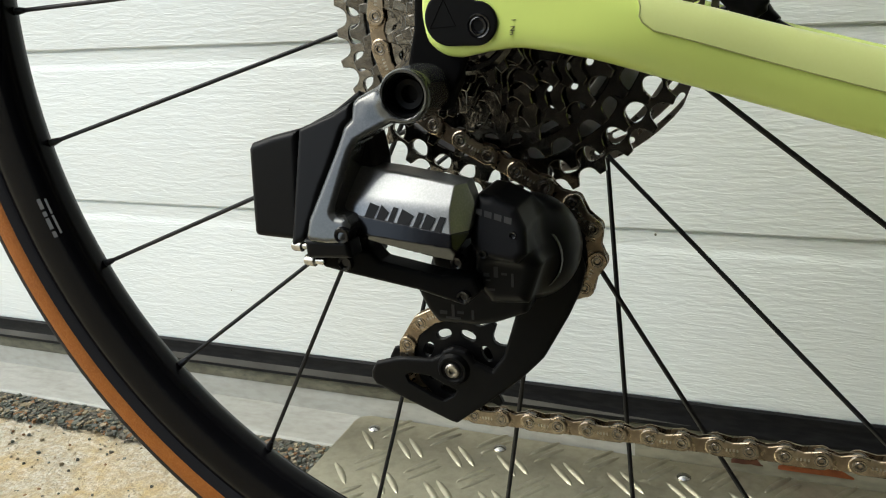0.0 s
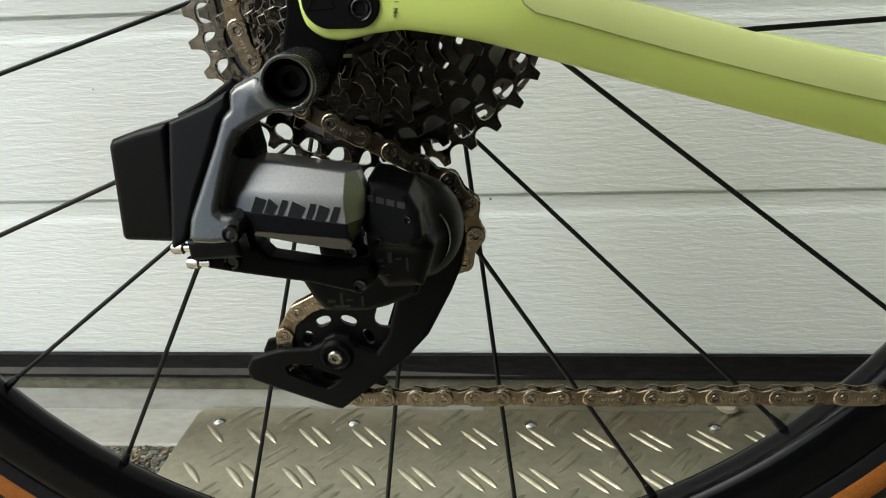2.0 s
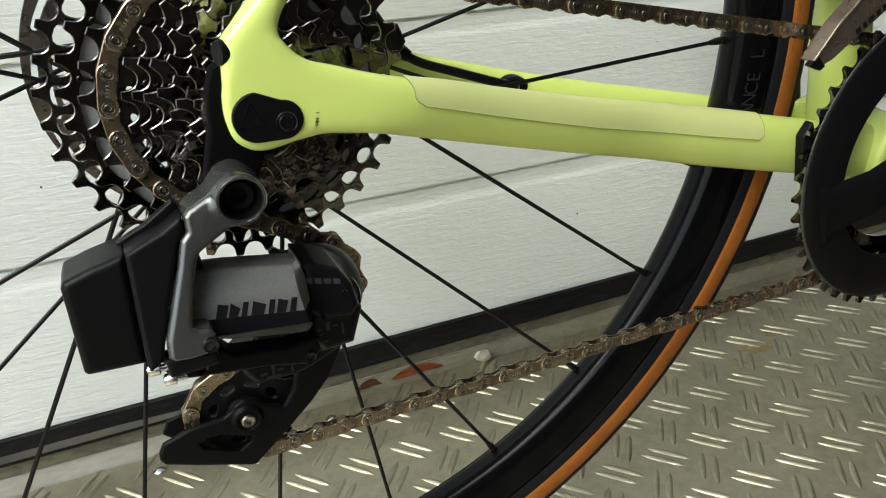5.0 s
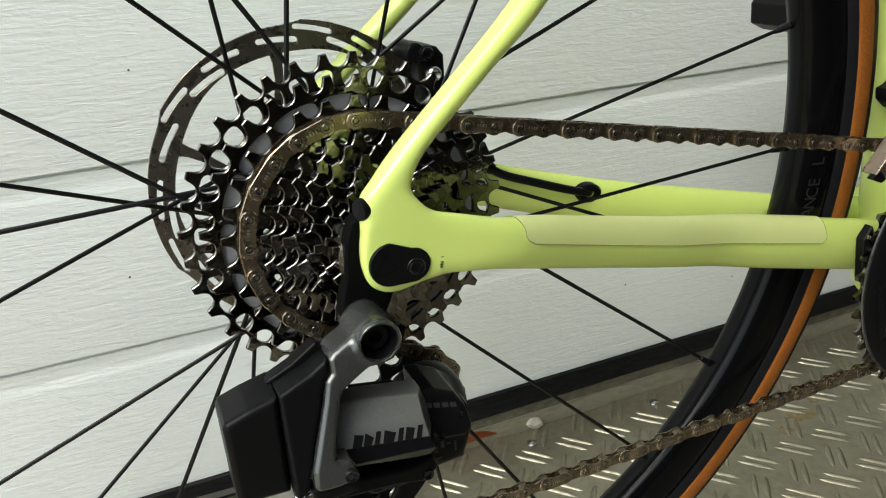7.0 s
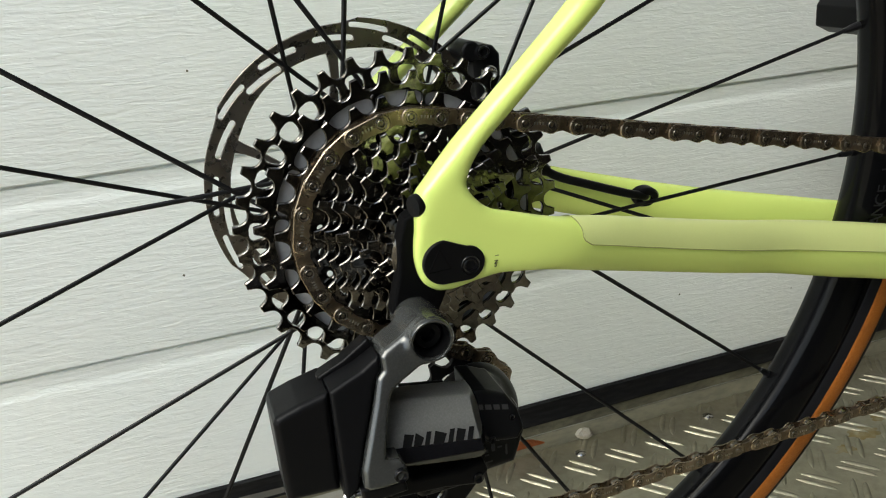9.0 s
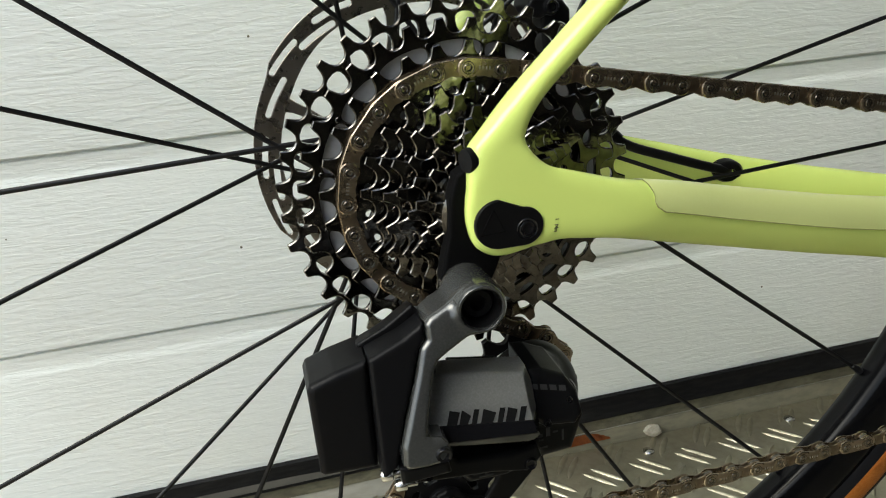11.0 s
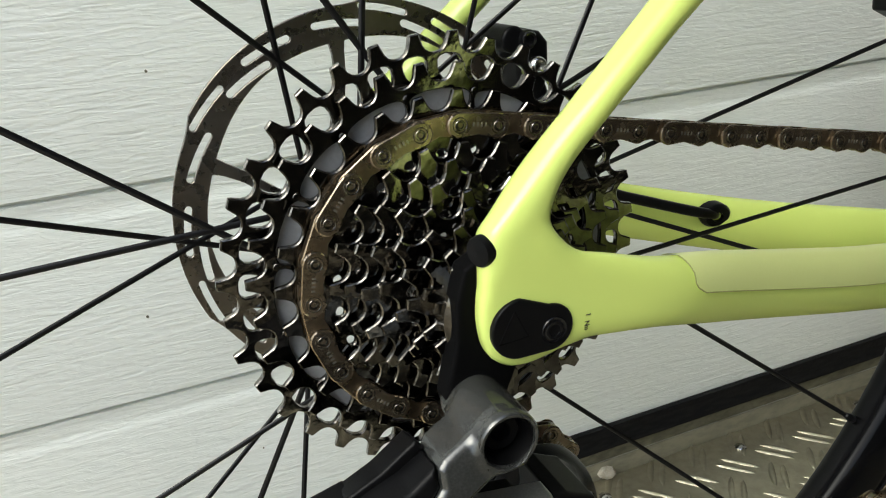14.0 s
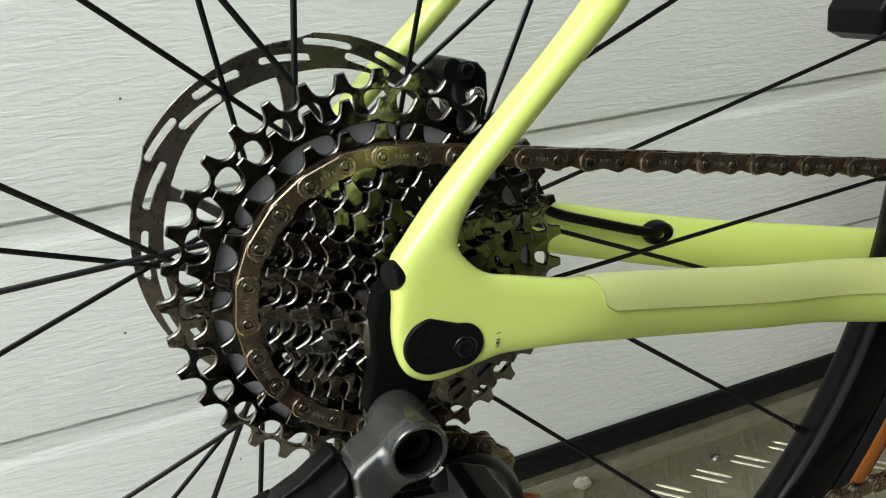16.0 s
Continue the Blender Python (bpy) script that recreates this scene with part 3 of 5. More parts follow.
def tread_bars():
    """Raised lens-shaped bars in pairs, turned by a right angle from pair to pair."""
    verts, faces = [], []
    n = 9
    for i in range(-6, 22):
        for j in range(-3, 18):
            for kind in (0, 1):
                cx, cy = -0.0145 + 0.0429 * (i + 0.5 * kind), 0.1800 - 0.0496 * (j - 0.5 * kind)
                a = radians(-49 if kind == 0 else 53)
                ca, sa = math.cos(a), math.sin(a)
                for side in (-1, 1):
                    ox, oy = cx - sa * 0.0047 * side + ca * 0.0014 * side, cy + ca * 0.0047 * side + sa * 0.0014 * side
                    if not (-0.19 < ox < 0.82 and -0.6 < oy < 0.209):
                        continue
                    base = len(verts)
                    for k in range(n):
                        u = -1 + 2 * k / (n - 1)
                        w, hgt = 0.0027 * (1 - u * u) ** 0.6 + 0.0002, 0.0015 * (1 - u ** 4) ** 0.5
                        s, bow = u * 0.0165, 0.0009 * (1 - u * u)
                        for v, h in ((-w, 0.0), (-w * 0.55, hgt * 0.8), (0, hgt), (w * 0.55, hgt * 0.8), (w, 0.0)):
                            verts.append((ox + ca * s - sa * (v + bow), oy + sa * s + ca * (v + bow), PLATE_Z - 0.0001 + h))
                    for k in range(n - 1):
                        for q in range(4):
                            p = base + k * 5 + q
                            faces.append((p, p + 5, p + 6, p + 1))
    mesh = bpy.data.meshes.new("tread_bars")
    mesh.from_pydata(verts, [], faces)
    mesh.polygons.foreach_set("use_smooth", [True] * len(faces))
    return mesh


plate = thing("tread_plate", (0.3, -0.2, PLATE_Z), "worn aluminium tread plate lying in front of the door", "tread plate", kind="structure")
part("sheet", plate_sheet(), TREAD, plate)
part("tread_bar", tread_bars(), TREAD, plate, kind="stuff")
for x in (-0.213 + 0.0145 * 2, -0.073, 0.068, 0.2085, 0.349, 0.490, 0.631):
    bm = lathe([(0.0, 0.0), (0.0052, 0.0), (0.0052, 0.0007), (0.0030, 0.0022), (0.0, 0.0026)], (0, 0), 16, close=False)
    bmesh.ops.rotate(bm, verts=bm.verts[:], matrix=Matrix.Rotation(radians(90), 3, "X"))
    part("rivet", bm, STEEL, plate, m=Matrix.Translation((x, 0.1995, PLATE_Z)), smooth=40)

# a rusty stain on the plate
def stain(cx, cy, rx, ry, seed):
    bm = bmesh.new()
    ring = []
    for k in range(28):
        a = 2 * math.pi * k / 28
        q = 0.7 + 0.6 * noise.noise(Vector((2 * math.cos(a), 2 * math.sin(a), seed)))
        ring.append(bm.verts.new((cx + rx * q * math.cos(a), cy + ry * q * math.sin(a), PLATE_Z + 0.00012)))
    bm.faces.new(ring)
    return bm


for cx, cy, rx, ry in ((0.458, 0.117, 0.022, 0.011), (0.425, 0.106, 0.013, 0.007), (0.492, 0.130, 0.014, 0.007)):
    part("stain", stain(cx, cy, rx, ry, cx * 40), OCHRE, plate)

# unseen plain walls added round the yard; right and behind ones block light
for name, x0, x1, y0, y1, z1 in (("wall_left", -2.6, -1.6, 0.10, 0.5, 2.6), ("wall_right", 0.85, 1.15, -5.0, 0.5, 5.2), ("wall_over", -1.6, 0.85, 0.10, 0.5, 2.6), ("wall_behind", -0.34, 0.85, -1.2, -0.9, 2.6)):
    bm = bmesh.new()
    bmesh.ops.create_cube(bm, size=1.0)
    z0 = 2.1 if name == "wall_over" else GROUND - 0.02
    for v in bm.verts:
        v.co = Vector(((x0 + x1) / 2 + v.co.x * (x1 - x0), (y0 + y1) / 2 + v.co.y * (y1 - y0), (z0 + z1) / 2 + v.co.z * (z1 - z0)))
    tagged(part(name, bm, WALL, None), "unseen plain dark wall, added to close the yard and hold back light", "wall", kind="structure")


# ---- the bicycle ----
AXLE = (0.0, 0.3309)
BB = (0.388, 0.240)
bike = thing("bicycle", (0.0, 0.0, PLATE_Z), "lime green road bicycle with tan-wall tyres and electronic gears", "bicycle")


# rear wheel
wheel = part("rear_wheel", lathe([(0.0, 0.05), (0.006, 0.05), (0.006, -0.05), (0.0, -0.05)], AXLE, 16, close=False), STEEL, bike, "black spoked rear wheel with a tan-wall tyre")
part("rim", lathe([(0.2765, -0.0035), (0.2780, -0.0075), (0.2828, -0.0106), (0.2905, -0.0124), (0.2960, -0.0128), (0.3015, -0.0126), (0.3030, -0.0112), (0.3030, 0.0112), (0.3015, 0.0126), (0.2960, 0.0128), (0.2905, 0.0124), (0.2828, 0.0106), (0.2780, 0.0075), (0.2765, 0.0035), (0.2760, 0.0)], AXLE, 160), RIM, wheel, "deep satin black rim", smooth=50)
half = [(0.3078, -0.0143), (0.3110, -0.0151), (0.3150, -0.0153), (0.3185, -0.0147), (0.3210, -0.0137)]
for side in (-1, 1):
    part("tyre_wall", lathe([(r, -y * side) for r, y in half] + [(r - 0.0015, -(y + 0.002) * side) for r, y in half[::-1]], AXLE, 160), TAN, wheel, "tan tyre wall", smooth=60)
for side in (-1, 1):
    bead = [(0.3015, -0.0124), (0.3035, -0.0131), (0.3060, -0.0139), (0.3082, -0.0144)]
    part("tyre_bead", lathe([(r, -y * side) for r, y in bead] + [(r - 0.001, -(y + 0.002) * side) for r, y in bead[::-1]], AXLE, 160), TYRE, wheel, smooth=60)
tread = [(0.3202, -0.0142), (0.3240, -0.0124), (0.3285, -0.0096), (0.3320, -0.0062), (0.3340, -0.0030), (0.3350, 0.0)]
part("tyre", lathe(tread + [(r, -y) for r, y in tread[-2::-1]] + [(0.3190, 0.0120), (0.3190, -0.0120)], AXLE, 160), TYRE, wheel, "black tyre tread", smooth=60)

SPOKES = [(192.2 + 15 * k - (0.13 if k % 4 == 0 else 0), k) for k in range(24)]
LACED = Vector((-0.0012, 0, 0.3298))
nip = lathe([(0.0, 0.0), (0.0022, 0.0), (0.0021, 0.006), (0.0014, 0.0105), (0.0, 0.0110)], (0, 0), 10, close=False)
nip_mesh = bpy.data.meshes.new("nipple")
nip.to_mesh(nip_mesh)
nip.free()
nip_mesh.materials.append(SPOKE)
for ang, k in SPOKES:
    drive = k % 2 == 1
    sign = {0: -1, 1: 1, 2: 1, 3: -1}[k % 4]
    off, hub_y = 0.0252 * sign, (-0.0020 if drive else 0.0575)
    n = Vector((math.cos(radians(ang)), 0, math.sin(radians(ang))))
    t = Vector((-math.sin(radians(ang)), 0, math.cos(radians(ang))))
    s = off / 0.277
    d = (-n * math.sqrt(1 - s * s) + t * s)
    rim_end = LACED + Vector((0, 0.0045, 0)) + n * 0.2795
    hub_end = LACED + Vector((0, hub_y, 0)) + off * Vector((d.z, 0, -d.x)) - d * 0.004
    way = (hub_end - rim_end)
    part("spoke", tube([rim_end, hub_end], 0.00112, 8, flat=0.62), SPOKE, wheel, smooth=60)
    up = way.normalized()
    m = Matrix.Translation(rim_end) @ Vector((0, 1, 0)).rotation_difference(up).to_matrix().to_4x4()
    part("nipple", nip_mesh, SPOKE, wheel, m=m)
part("hub", lathe([(0.013, -0.001), (0.024, -0.003), (0.026, -0.005), (0.024, -0.008), (0.014, -0.011), (0.010, -0.012), (0.010, 0.062), (0.016, 0.061), (0.025, 0.0595), (0.027, 0.0575), (0.025, 0.0555), (0.0135, 0.052)], AXLE, 48), BLACK, wheel, "black hub", smooth=40)


def rim_bars(r0, r1, start, marks, mat, name):
    """Plain bars that stand for small print on the rim, along its side."""
    for a0, a1 in marks:
        bm = bmesh.new()
        for k in range(3):
            a = radians(start + a0 + (a1 - a0) * k / 2)
            for r in (r0, r1):
                y = -0.0075 - (r - 0.2780) * 0.66 - 0.0004
                bm.verts.new((AXLE[0] + r * math.cos(a), y, AXLE[1] + r * math.sin(a)))
        v = bm.verts[:]
        for k in range(2):
            bm.faces.new((v[2 * k], v[2 * k + 1], v[2 * k + 3], v[2 * k + 2]))
        part(name, bm, mat, wheel)


rim_bars(0.2825, 0.2842, 197.8, ((0, 1.2), (1.5, 2.1), (2.3, 3.6), (3.9, 4.6)), PRINT, "print_bar")
rim_bars(0.2800, 0.2810, 197.8, ((0.2, 2.0), (2.2, 4.4)), PRINT, "print_bar")


def rim_letters(chars, start, step, size):
    for k, ch in enumerate(chars):
        if ch == " ":
            continue
        a = radians(start - step * k)
        data = bpy.data.curves.new("letter", "FONT")
        data.body, data.size, data.align_x, data.align_y = ch, size, "CENTER", "CENTER"
        r = 0.2888
        m = Matrix.Translation((AXLE[0] + r * math.cos(a), -0.0126, AXLE[1] + r * math.sin(a))) @ Matrix.Rotation(-a - radians(90), 4, "Y") @ Matrix.Rotation(radians(90), 4, "X") @ Matrix.Diagonal((0.74, 1, 1, 1))
        letter_mesh("rim_letter", data, FAINT, wheel, m)


def letter_mesh(name, data, mat, parent, m):
    tmp = bpy.data.objects.new("tmp", data)
    mesh = bpy.data.meshes.new_from_object(tmp)
    bpy.data.objects.remove(tmp)
    mesh.materials.clear()
    return part(name, mesh, mat, parent, m=m)


# brake rotor on the far side of the hub
DISC = (-0.0013, 0.3324)


def rotor_mesh():
    """A saw-edged ring with six groups of rounded slots that wind inward."""
    outline, inner, holes = [], [], []
    for k in range(6):
        for q in range(24):
            u = q / 24
            a = radians(148 + 60 * k - 60 * (1 - u))
            step = 0.0022 * max(0.0, u - 0.06) - 0.0002 + 0.0010 * max(0.0, 1 - u / 0.06)
            outline.append((DISC[0] + (0.0792 + step) * math.cos(a), DISC[1] + (0.0792 + step) * math.sin(a)))
        for a0, a1, r0, r1, w in ((0, -13, 0.0778, 0.0762, 0.0013), (-23, -36.5, 0.0760, 0.0739, 0.0014), (-45.5, -59.5, 0.0738, 0.0716, 0.0014), (-13.5, -27.5, 0.0722, 0.0700, 0.0015)):
            pts = []
            for q in range(9):
                u = q / 8
                a, r = radians(148 + 60 * k + a0 + (a1 - a0) * u), r0 + (r1 - r0) * u
                pts.append((a, r + w))
            for q in range(1, 5):
                t = math.pi / 2 - math.pi * q / 5
                pts.append((a - w * math.cos(t) / r, r + w * math.sin(t)))
            for q in range(9):
                u = 1 - q / 8
                a, r = radians(148 + 60 * k + a0 + (a1 - a0) * u), r0 + (r1 - r0) * u
                pts.append((a, r - w))
            for q in range(1, 5):
                t = -math.pi / 2 - math.pi * q / 5
                pts.append((a - w * math.cos(t) / r, r + w * math.sin(t)))
            holes.append([(DISC[0] + r * math.cos(a), DISC[1] + r * math.sin(a)) for a, r in pts])
    inner = [(DISC[0] + r * math.cos(a), DISC[1] + r * math.sin(a)) for a, r in ((2 * math.pi * k / 120, 0.0668 + 0.0007 * math.sin(math.pi * k / 10 + 1.0)) for k in range(120))]
    return plate_solid("brake_rotor", outline, [inner] + holes, 0.0556, 0.0574, 0.00025, (ROTOR, ROTOR))


rotor = part("brake_rotor", rotor_mesh(), ROTOR, bike, "slotted steel brake rotor")
for k in range(6):
    a0 = radians(97.5 + 60 * k)
    pts, polys = [], []
    rows = ((0.0210, -0.52, 0.0060), (0.0270, -0.36, 0.0045), (0.0360, -0.20, 0.0032), (0.0450, -0.09, 0.0024), (0.0540, -0.02, 0.0021), (0.0620, 0.0, 0.0024), (0.0655, 0.005, 0.0030), (0.0680, 0.008, 0.0040))
    for r, tw, w in rows:
        for side in (-1, 1):
            a = a0 - tw + side * w / r
            pts.append((DISC[0] + r * math.cos(a), DISC[1] + r * math.sin(a)))
    polys = [(2 * i, 2 * i + 1, 2 * i + 3, 2 * i + 2) for i in range(len(rows) - 1)]
    part("rotor_arm", flat_solid((pts, polys), 0.0557, 0.0581), ROTOR, rotor)
part("rotor_hub", lathe([(0.012, 0.0581), (0.024, 0.0581), (0.024, 0.0630), (0.012, 0.0640)], DISC, 36), BLACK, rotor, smooth=40)


# cassette
def pitch_radius(n):
    return 0.00635 / math.sin(math.pi / n)


def cog_outline(n, phase, seed):
    """Teeth with round valleys; a few are lower or twisted, as those that pass the chain on."""
    rp = pitch_radius(n)
    rnd = random.Random(seed)
    rows = [(-5.00, 1.80), (-4.62, 0.90), (-4.20, -0.50), (-3.75, -1.75), (-2.90, -3.00), (-1.60, -3.80), (0, -4.05), (1.60, -3.80), (2.90, -3.00), (3.75, -1.75), (4.15, -0.40), (4.50, 1.00), (4.85, 2.00)]
    out = []
    low = [rnd.choice((0, 0, 0, -0.5, -0.9, 0.2)) for _ in range(n)]
    for i in range(n):
        for s, r in rows:
            tip = low[i] if s > 0 else low[i - 1]
            if r > -1:
                r += tip * (r + 1) / 3
            rr = rp + r / 1000
            a = phase + (i * 12.7 + s) / 1000 / rp
            out.append((AXLE[0] + rr * math.cos(a), AXLE[1] + rr * math.sin(a)))
    return out


def cog_mesh(n, y, inner, phase, holes, thick=0.0017):
    ring = [(AXLE[0] + inner * math.cos(2 * math.pi * k / 64), AXLE[1] + inner * math.sin(2 * math.pi * k / 64)) for k in range(64)]
    return plate_solid("cog", cog_outline(n, phase, n), [ring] + holes, y - thick / 2, y + thick / 2, 0.00042, (COG if n in (36, 24, 21, 17, 13, 11) else BLACKCOG, WORN_GLINT))


cassette = part("cassette", lathe([(0.016, -0.062), (0.0175, -0.062), (0.0190, -0.060), (0.0195, -0.0215), (0.0190, -0.0205), (0.016, -0.0205)], AXLE, 48), BLACKCOG, bike, "oily twelve-speed cassette", smooth=30)
TEETH = (36, 32, 28, 24, 21, 19, 17, 15, 13, 12, 11, 10)
COG_Y = [-0.0152, -0.0193, -0.0234, -0.0275, -0.0314, -0.0352, -0.0390, -0.0428, -0.0466, -0.0504, -0.0542, -0.0580]
PHASE24 = radians(87.2)
rnd = random.Random(11)
bm = disc((0, 0), 0.0011, -0.0011, 0.0030, 8, 0.0002)
rivet_mesh = bpy.data.meshes.new("cog_rivet")
bm.to_mesh(rivet_mesh)
bm.free()
for n, y in zip(TEETH, COG_Y):
    rp = pitch_radius(n)
    phase = PHASE24 if n == 24 else rnd.uniform(0, 1)
    tooth = 2 * math.pi / n
    if n == 36:
        phase = radians(8.7)
        holes = [oval((AXLE, rp - 0.0085), phase + tooth * (k + 0.5) + 0.012, 0.0038, 0.0039, 0.22) for k in range(n)]
        bm = cog_mesh(n, y, rp - 0.0170, phase, holes, 0.0020)
    elif n == 32:
        phase = radians(10.1)
        holes = [oval((AXLE, rp - 0.0101), phase + tooth * (2 * k + 1), 0.0100, 0.0036, 0.08, 3.2, 20) for k in range(n // 2)]
        bm = cog_mesh(n, y, rp - 0.0165, phase, holes, 0.0018)
    elif n == 28:
        holes = [oval((AXLE, rp - 0.0090), phase + tooth * (2 * k + 1), 0.0082, 0.0024, 0.08, 3.0, 18) for k in range(n // 2)]
        bm = cog_mesh(n, y, rp - 0.0150, phase, holes, 0.0018)
    else:
        holes = [oval((AXLE, rp - 0.0080), phase + tooth * (k + 0.5), 0.0017, 0.0014, 0.0, 2.0, 10) for k in range(n)] if n > 14 else []
        bm = cog_mesh(n, y, max(rp - 0.0120, 0.0105), phase, holes, 0.0017)
    part("cog", bm, COG, cassette)
    # short rivets that pin each cog to the next
    if 14 < n < 36:
        for k in range(n // 2):
            a, r = phase + 4 * math.pi * k / n, rp - 0.0072
            part("cog_rivet", rivet_mesh, BLACKCOG, cassette, m=Matrix.Translation((AXLE[0] + r * math.cos(a), y, AXLE[1] + r * math.sin(a))))
part("carrier", lathe([(0.0450, -0.0166), (0.0585, -0.0172), (0.0600, -0.0178), (0.0604, -0.0172), (0.0600, -0.0166), (0.0450, -0.0162)], AXLE, 72), CARRIER, cassette, "grey anodised carrier disc", smooth=30)
part("lockring", lathe([(0.009, -0.0600), (0.0145, -0.0600), (0.0155, -0.0612), (0.0155, -0.0625), (0.0140, -0.0640), (0.009, -0.0640)], AXLE, 32), BLACKCOG, cassette, smooth=40)


# chain: pitch points along its way, from the cassette to both sides
def tangent(c1, r1, s1, c2, r2, s2):
    """The straight from circle 1 to circle 2, run round to the left (+1) or to the right (-1)."""
    c1, c2 = np.array(c1), np.array(c2)
    v = c2 - c1
    dist = np.hypot(*v)
    k = (s2 * r2 - s1 * r1) / dist
    u = v / dist
    left = np.array((-u[1], u[0]))
    c = math.sqrt(1 - k * k)
    n = left * c + u * k          # left normal of the straight
    d = np.array((n[1], -n[0]))
    return c1 - s1 * r1 * n, c2 - s2 * r2 * n, d


def arc(c, r, s, p, q, step=0.0004):
    a, b = math.atan2(p[1] - c[1], p[0] - c[0]), math.atan2(q[1] - c[1], q[0] - c[0])
    turn = (b - a) * s % (2 * math.pi)
    m = max(2, int(turn * r / step))
    return [(c[0] + r * math.cos(a + s * turn * k / m), c[1] + r * math.sin(a + s * turn * k / m)) for k in range(m + 1)]


def straight(p, q, step=0.0004):
    m = max(2, int(math.dist(p, q) / step))
    return [(p[0] + (q[0] - p[0]) * k / m, p[1] + (q[1] - p[1]) * k / m) for k in range(m + 1)]


R24, R33, R12 = pitch_radius(24), pitch_radius(33), pitch_radius(12)
UPPER, LOWER = (0.0165, 0.2395), (-0.0203, 0.1838)
RUN = (0.388, 0.2378)                # where the chain turns round the ring
COG24_Y, RING_Y, BIG_Y = -0.0275, -0.0385, -0.0455
start = (AXLE[0] + R24 * math.cos(PHASE24), AXLE[1] + R24 * math.sin(PHASE24))
# to the rear: round the cog, the two jockey wheels, and along the foot to the ring
a1, a2, _ = tangent(AXLE, R24, 1, UPPER, R12, -1)
b1, b2, _ = tangent(UPPER, R12, -1, LOWER, R12, 1)
c1, c2, _ = tangent(LOWER, R12, 1, RUN, R33, 1)
back = [(p, COG24_Y) for p in arc(AXLE, R24, 1, start, a1) + straight(a1, a2) + arc(UPPER, R12, -1, a2, b1) + straight(b1, b2) + arc(LOWER, R12, 1, b2, c1)]
run = straight(c1, c2)
back += [(p, COG24_Y + (RING_Y - COG24_Y) * k / len(run)) for k, p in enumerate(run)]
back += [(p, RING_Y) for p in arc(RUN, R33, 1, c2, (RUN[0] + R33, RUN[1]))]
# to the front: along the head to the ring
d1, d2, _ = tangent(AXLE, R24, -1, RUN, R33, -1)
fore = [(p, COG24_Y) for p in arc(AXLE, R24, -1, start, d1)]
run = straight(d1, d2)
fore += [(p, COG24_Y + (RING_Y - COG24_Y) * k / len(run)) for k, p in enumerate(run)]
fore += [(p, RING_Y) for p in arc(RUN, R33, -1, d2, (RUN[0] + R33, RUN[1] + 0.004))]


def march(path):
    pins = [Vector((path[0][0][0], path[0][1], path[0][0][1]))]
    for p, y in path:
        v = Vector((p[0], y, p[1]))
        if (v - pins[-1]).length >= 0.0127:
            pins.append(v)
    return pins


def plate_outline(rear, front, waist, flat):
    """Half-link outline in x (along) and z; the outer edge is straight, the inner one waisted."""
    pts = []
    for k in range(9):
        a = radians(90 + 22.5 * k)
        pts.append((rear * math.cos(a), rear * math.sin(a) if math.sin(a) > 0 else flat * math.sin(a)))
    for k in range(9):
        a = radians(-90 + 22.5 * k)
        pts.append((0.0127 + front * math.cos(a), front * math.sin(a) if math.sin(a) > 0 else flat * math.sin(a)))
    pts += [(0.0127 * 0.72, front * 0.80), (0.0127 * 0.5, waist), (0.0127 * 0.28, rear * 0.80)]
    return pts


def link_mesh(name, size, waist, flat, y, thick, mat):
    bm = bmesh.new()
    pts = plate_outline(size, size, waist, flat)
    for s in (-1, 1):
        y0, y1 = sorted((s * y, s * (y - thick)))
        outer = y0 if s < 0 else y1
        ring = [bm.verts.new((x, outer - s * 0.0003, z)) for x, z in pts]
        top = [bm.verts.new((0.00635 + (x - 0.00635) * 0.955, outer, z * 0.91)) for x, z in pts]
        low = [bm.verts.new((x, outer - s * thick, z)) for x, z in pts]
        bm.faces.new(top)
        bm.faces.new(low)
        for i in range(len(pts)):
            j = (i + 1) % len(pts)
            bm.faces.new((ring[i], ring[j], top[j], top[i]))
            bm.faces.new((ring[i], low[i], low[j], ring[j]))
    bmesh.ops.recalc_face_normals(bm, faces=bm.faces[:])
    mesh = bpy.data.meshes.new(name)
    bm.to_mesh(mesh)
    bm.free()
    mesh.materials.append(mat)
    return mesh


outer_mesh = link_mesh("outer_link", 0.00405, 0.0027, 0.0039, 0.00285, 0.0009, CHAIN)
inner_mesh = link_mesh("inner_link", 0.0039, 0.0023, 0.0039, 0.00165, 0.0008, INNER)
bm = bmesh.new()
for x in (0.0, 0.0127):
    lathe([(0.0006, -0.00272), (0.0011, -0.00302), (0.0015, -0.00302), (0.0017, -0.0028), (0.0017, 0.0028), (0.0015, 0.0030), (0.0006, 0.0028)], (x, 0), 12, bm)
    lathe([(0.00215, -0.00288), (0.00230, -0.00296), (0.00250, -0.00288), (0.00250, -0.0028), (0.00215, -0.0028)], (x, 0), 14, bm)
pin_mesh = bpy.data.meshes.new("pins")
bmesh.ops.recalc_face_normals(bm, faces=bm.faces[:])
bm.to_mesh(pin_mesh)
bm.free()
pin_mesh.materials.append(PIN)
shade(pin_mesh, 40)
bm = bmesh.new()
for x in (0.0, 0.0127):
    lathe([(0.0017, -0.0011), (0.0038, -0.0011), (0.0038, 0.0011), (0.0017, 0.0011)], (x, 0), 14, bm)
roll_mesh = bpy.data.meshes.new("rollers")
bmesh.ops.recalc_face_normals(bm, faces=bm.faces[:])
bm.to_mesh(roll_mesh)
bm.free()
roll_mesh.materials.append(PIN)
shade(roll_mesh, 40)
# stamped marks between the two pins, as plain bars
bm = bmesh.new()
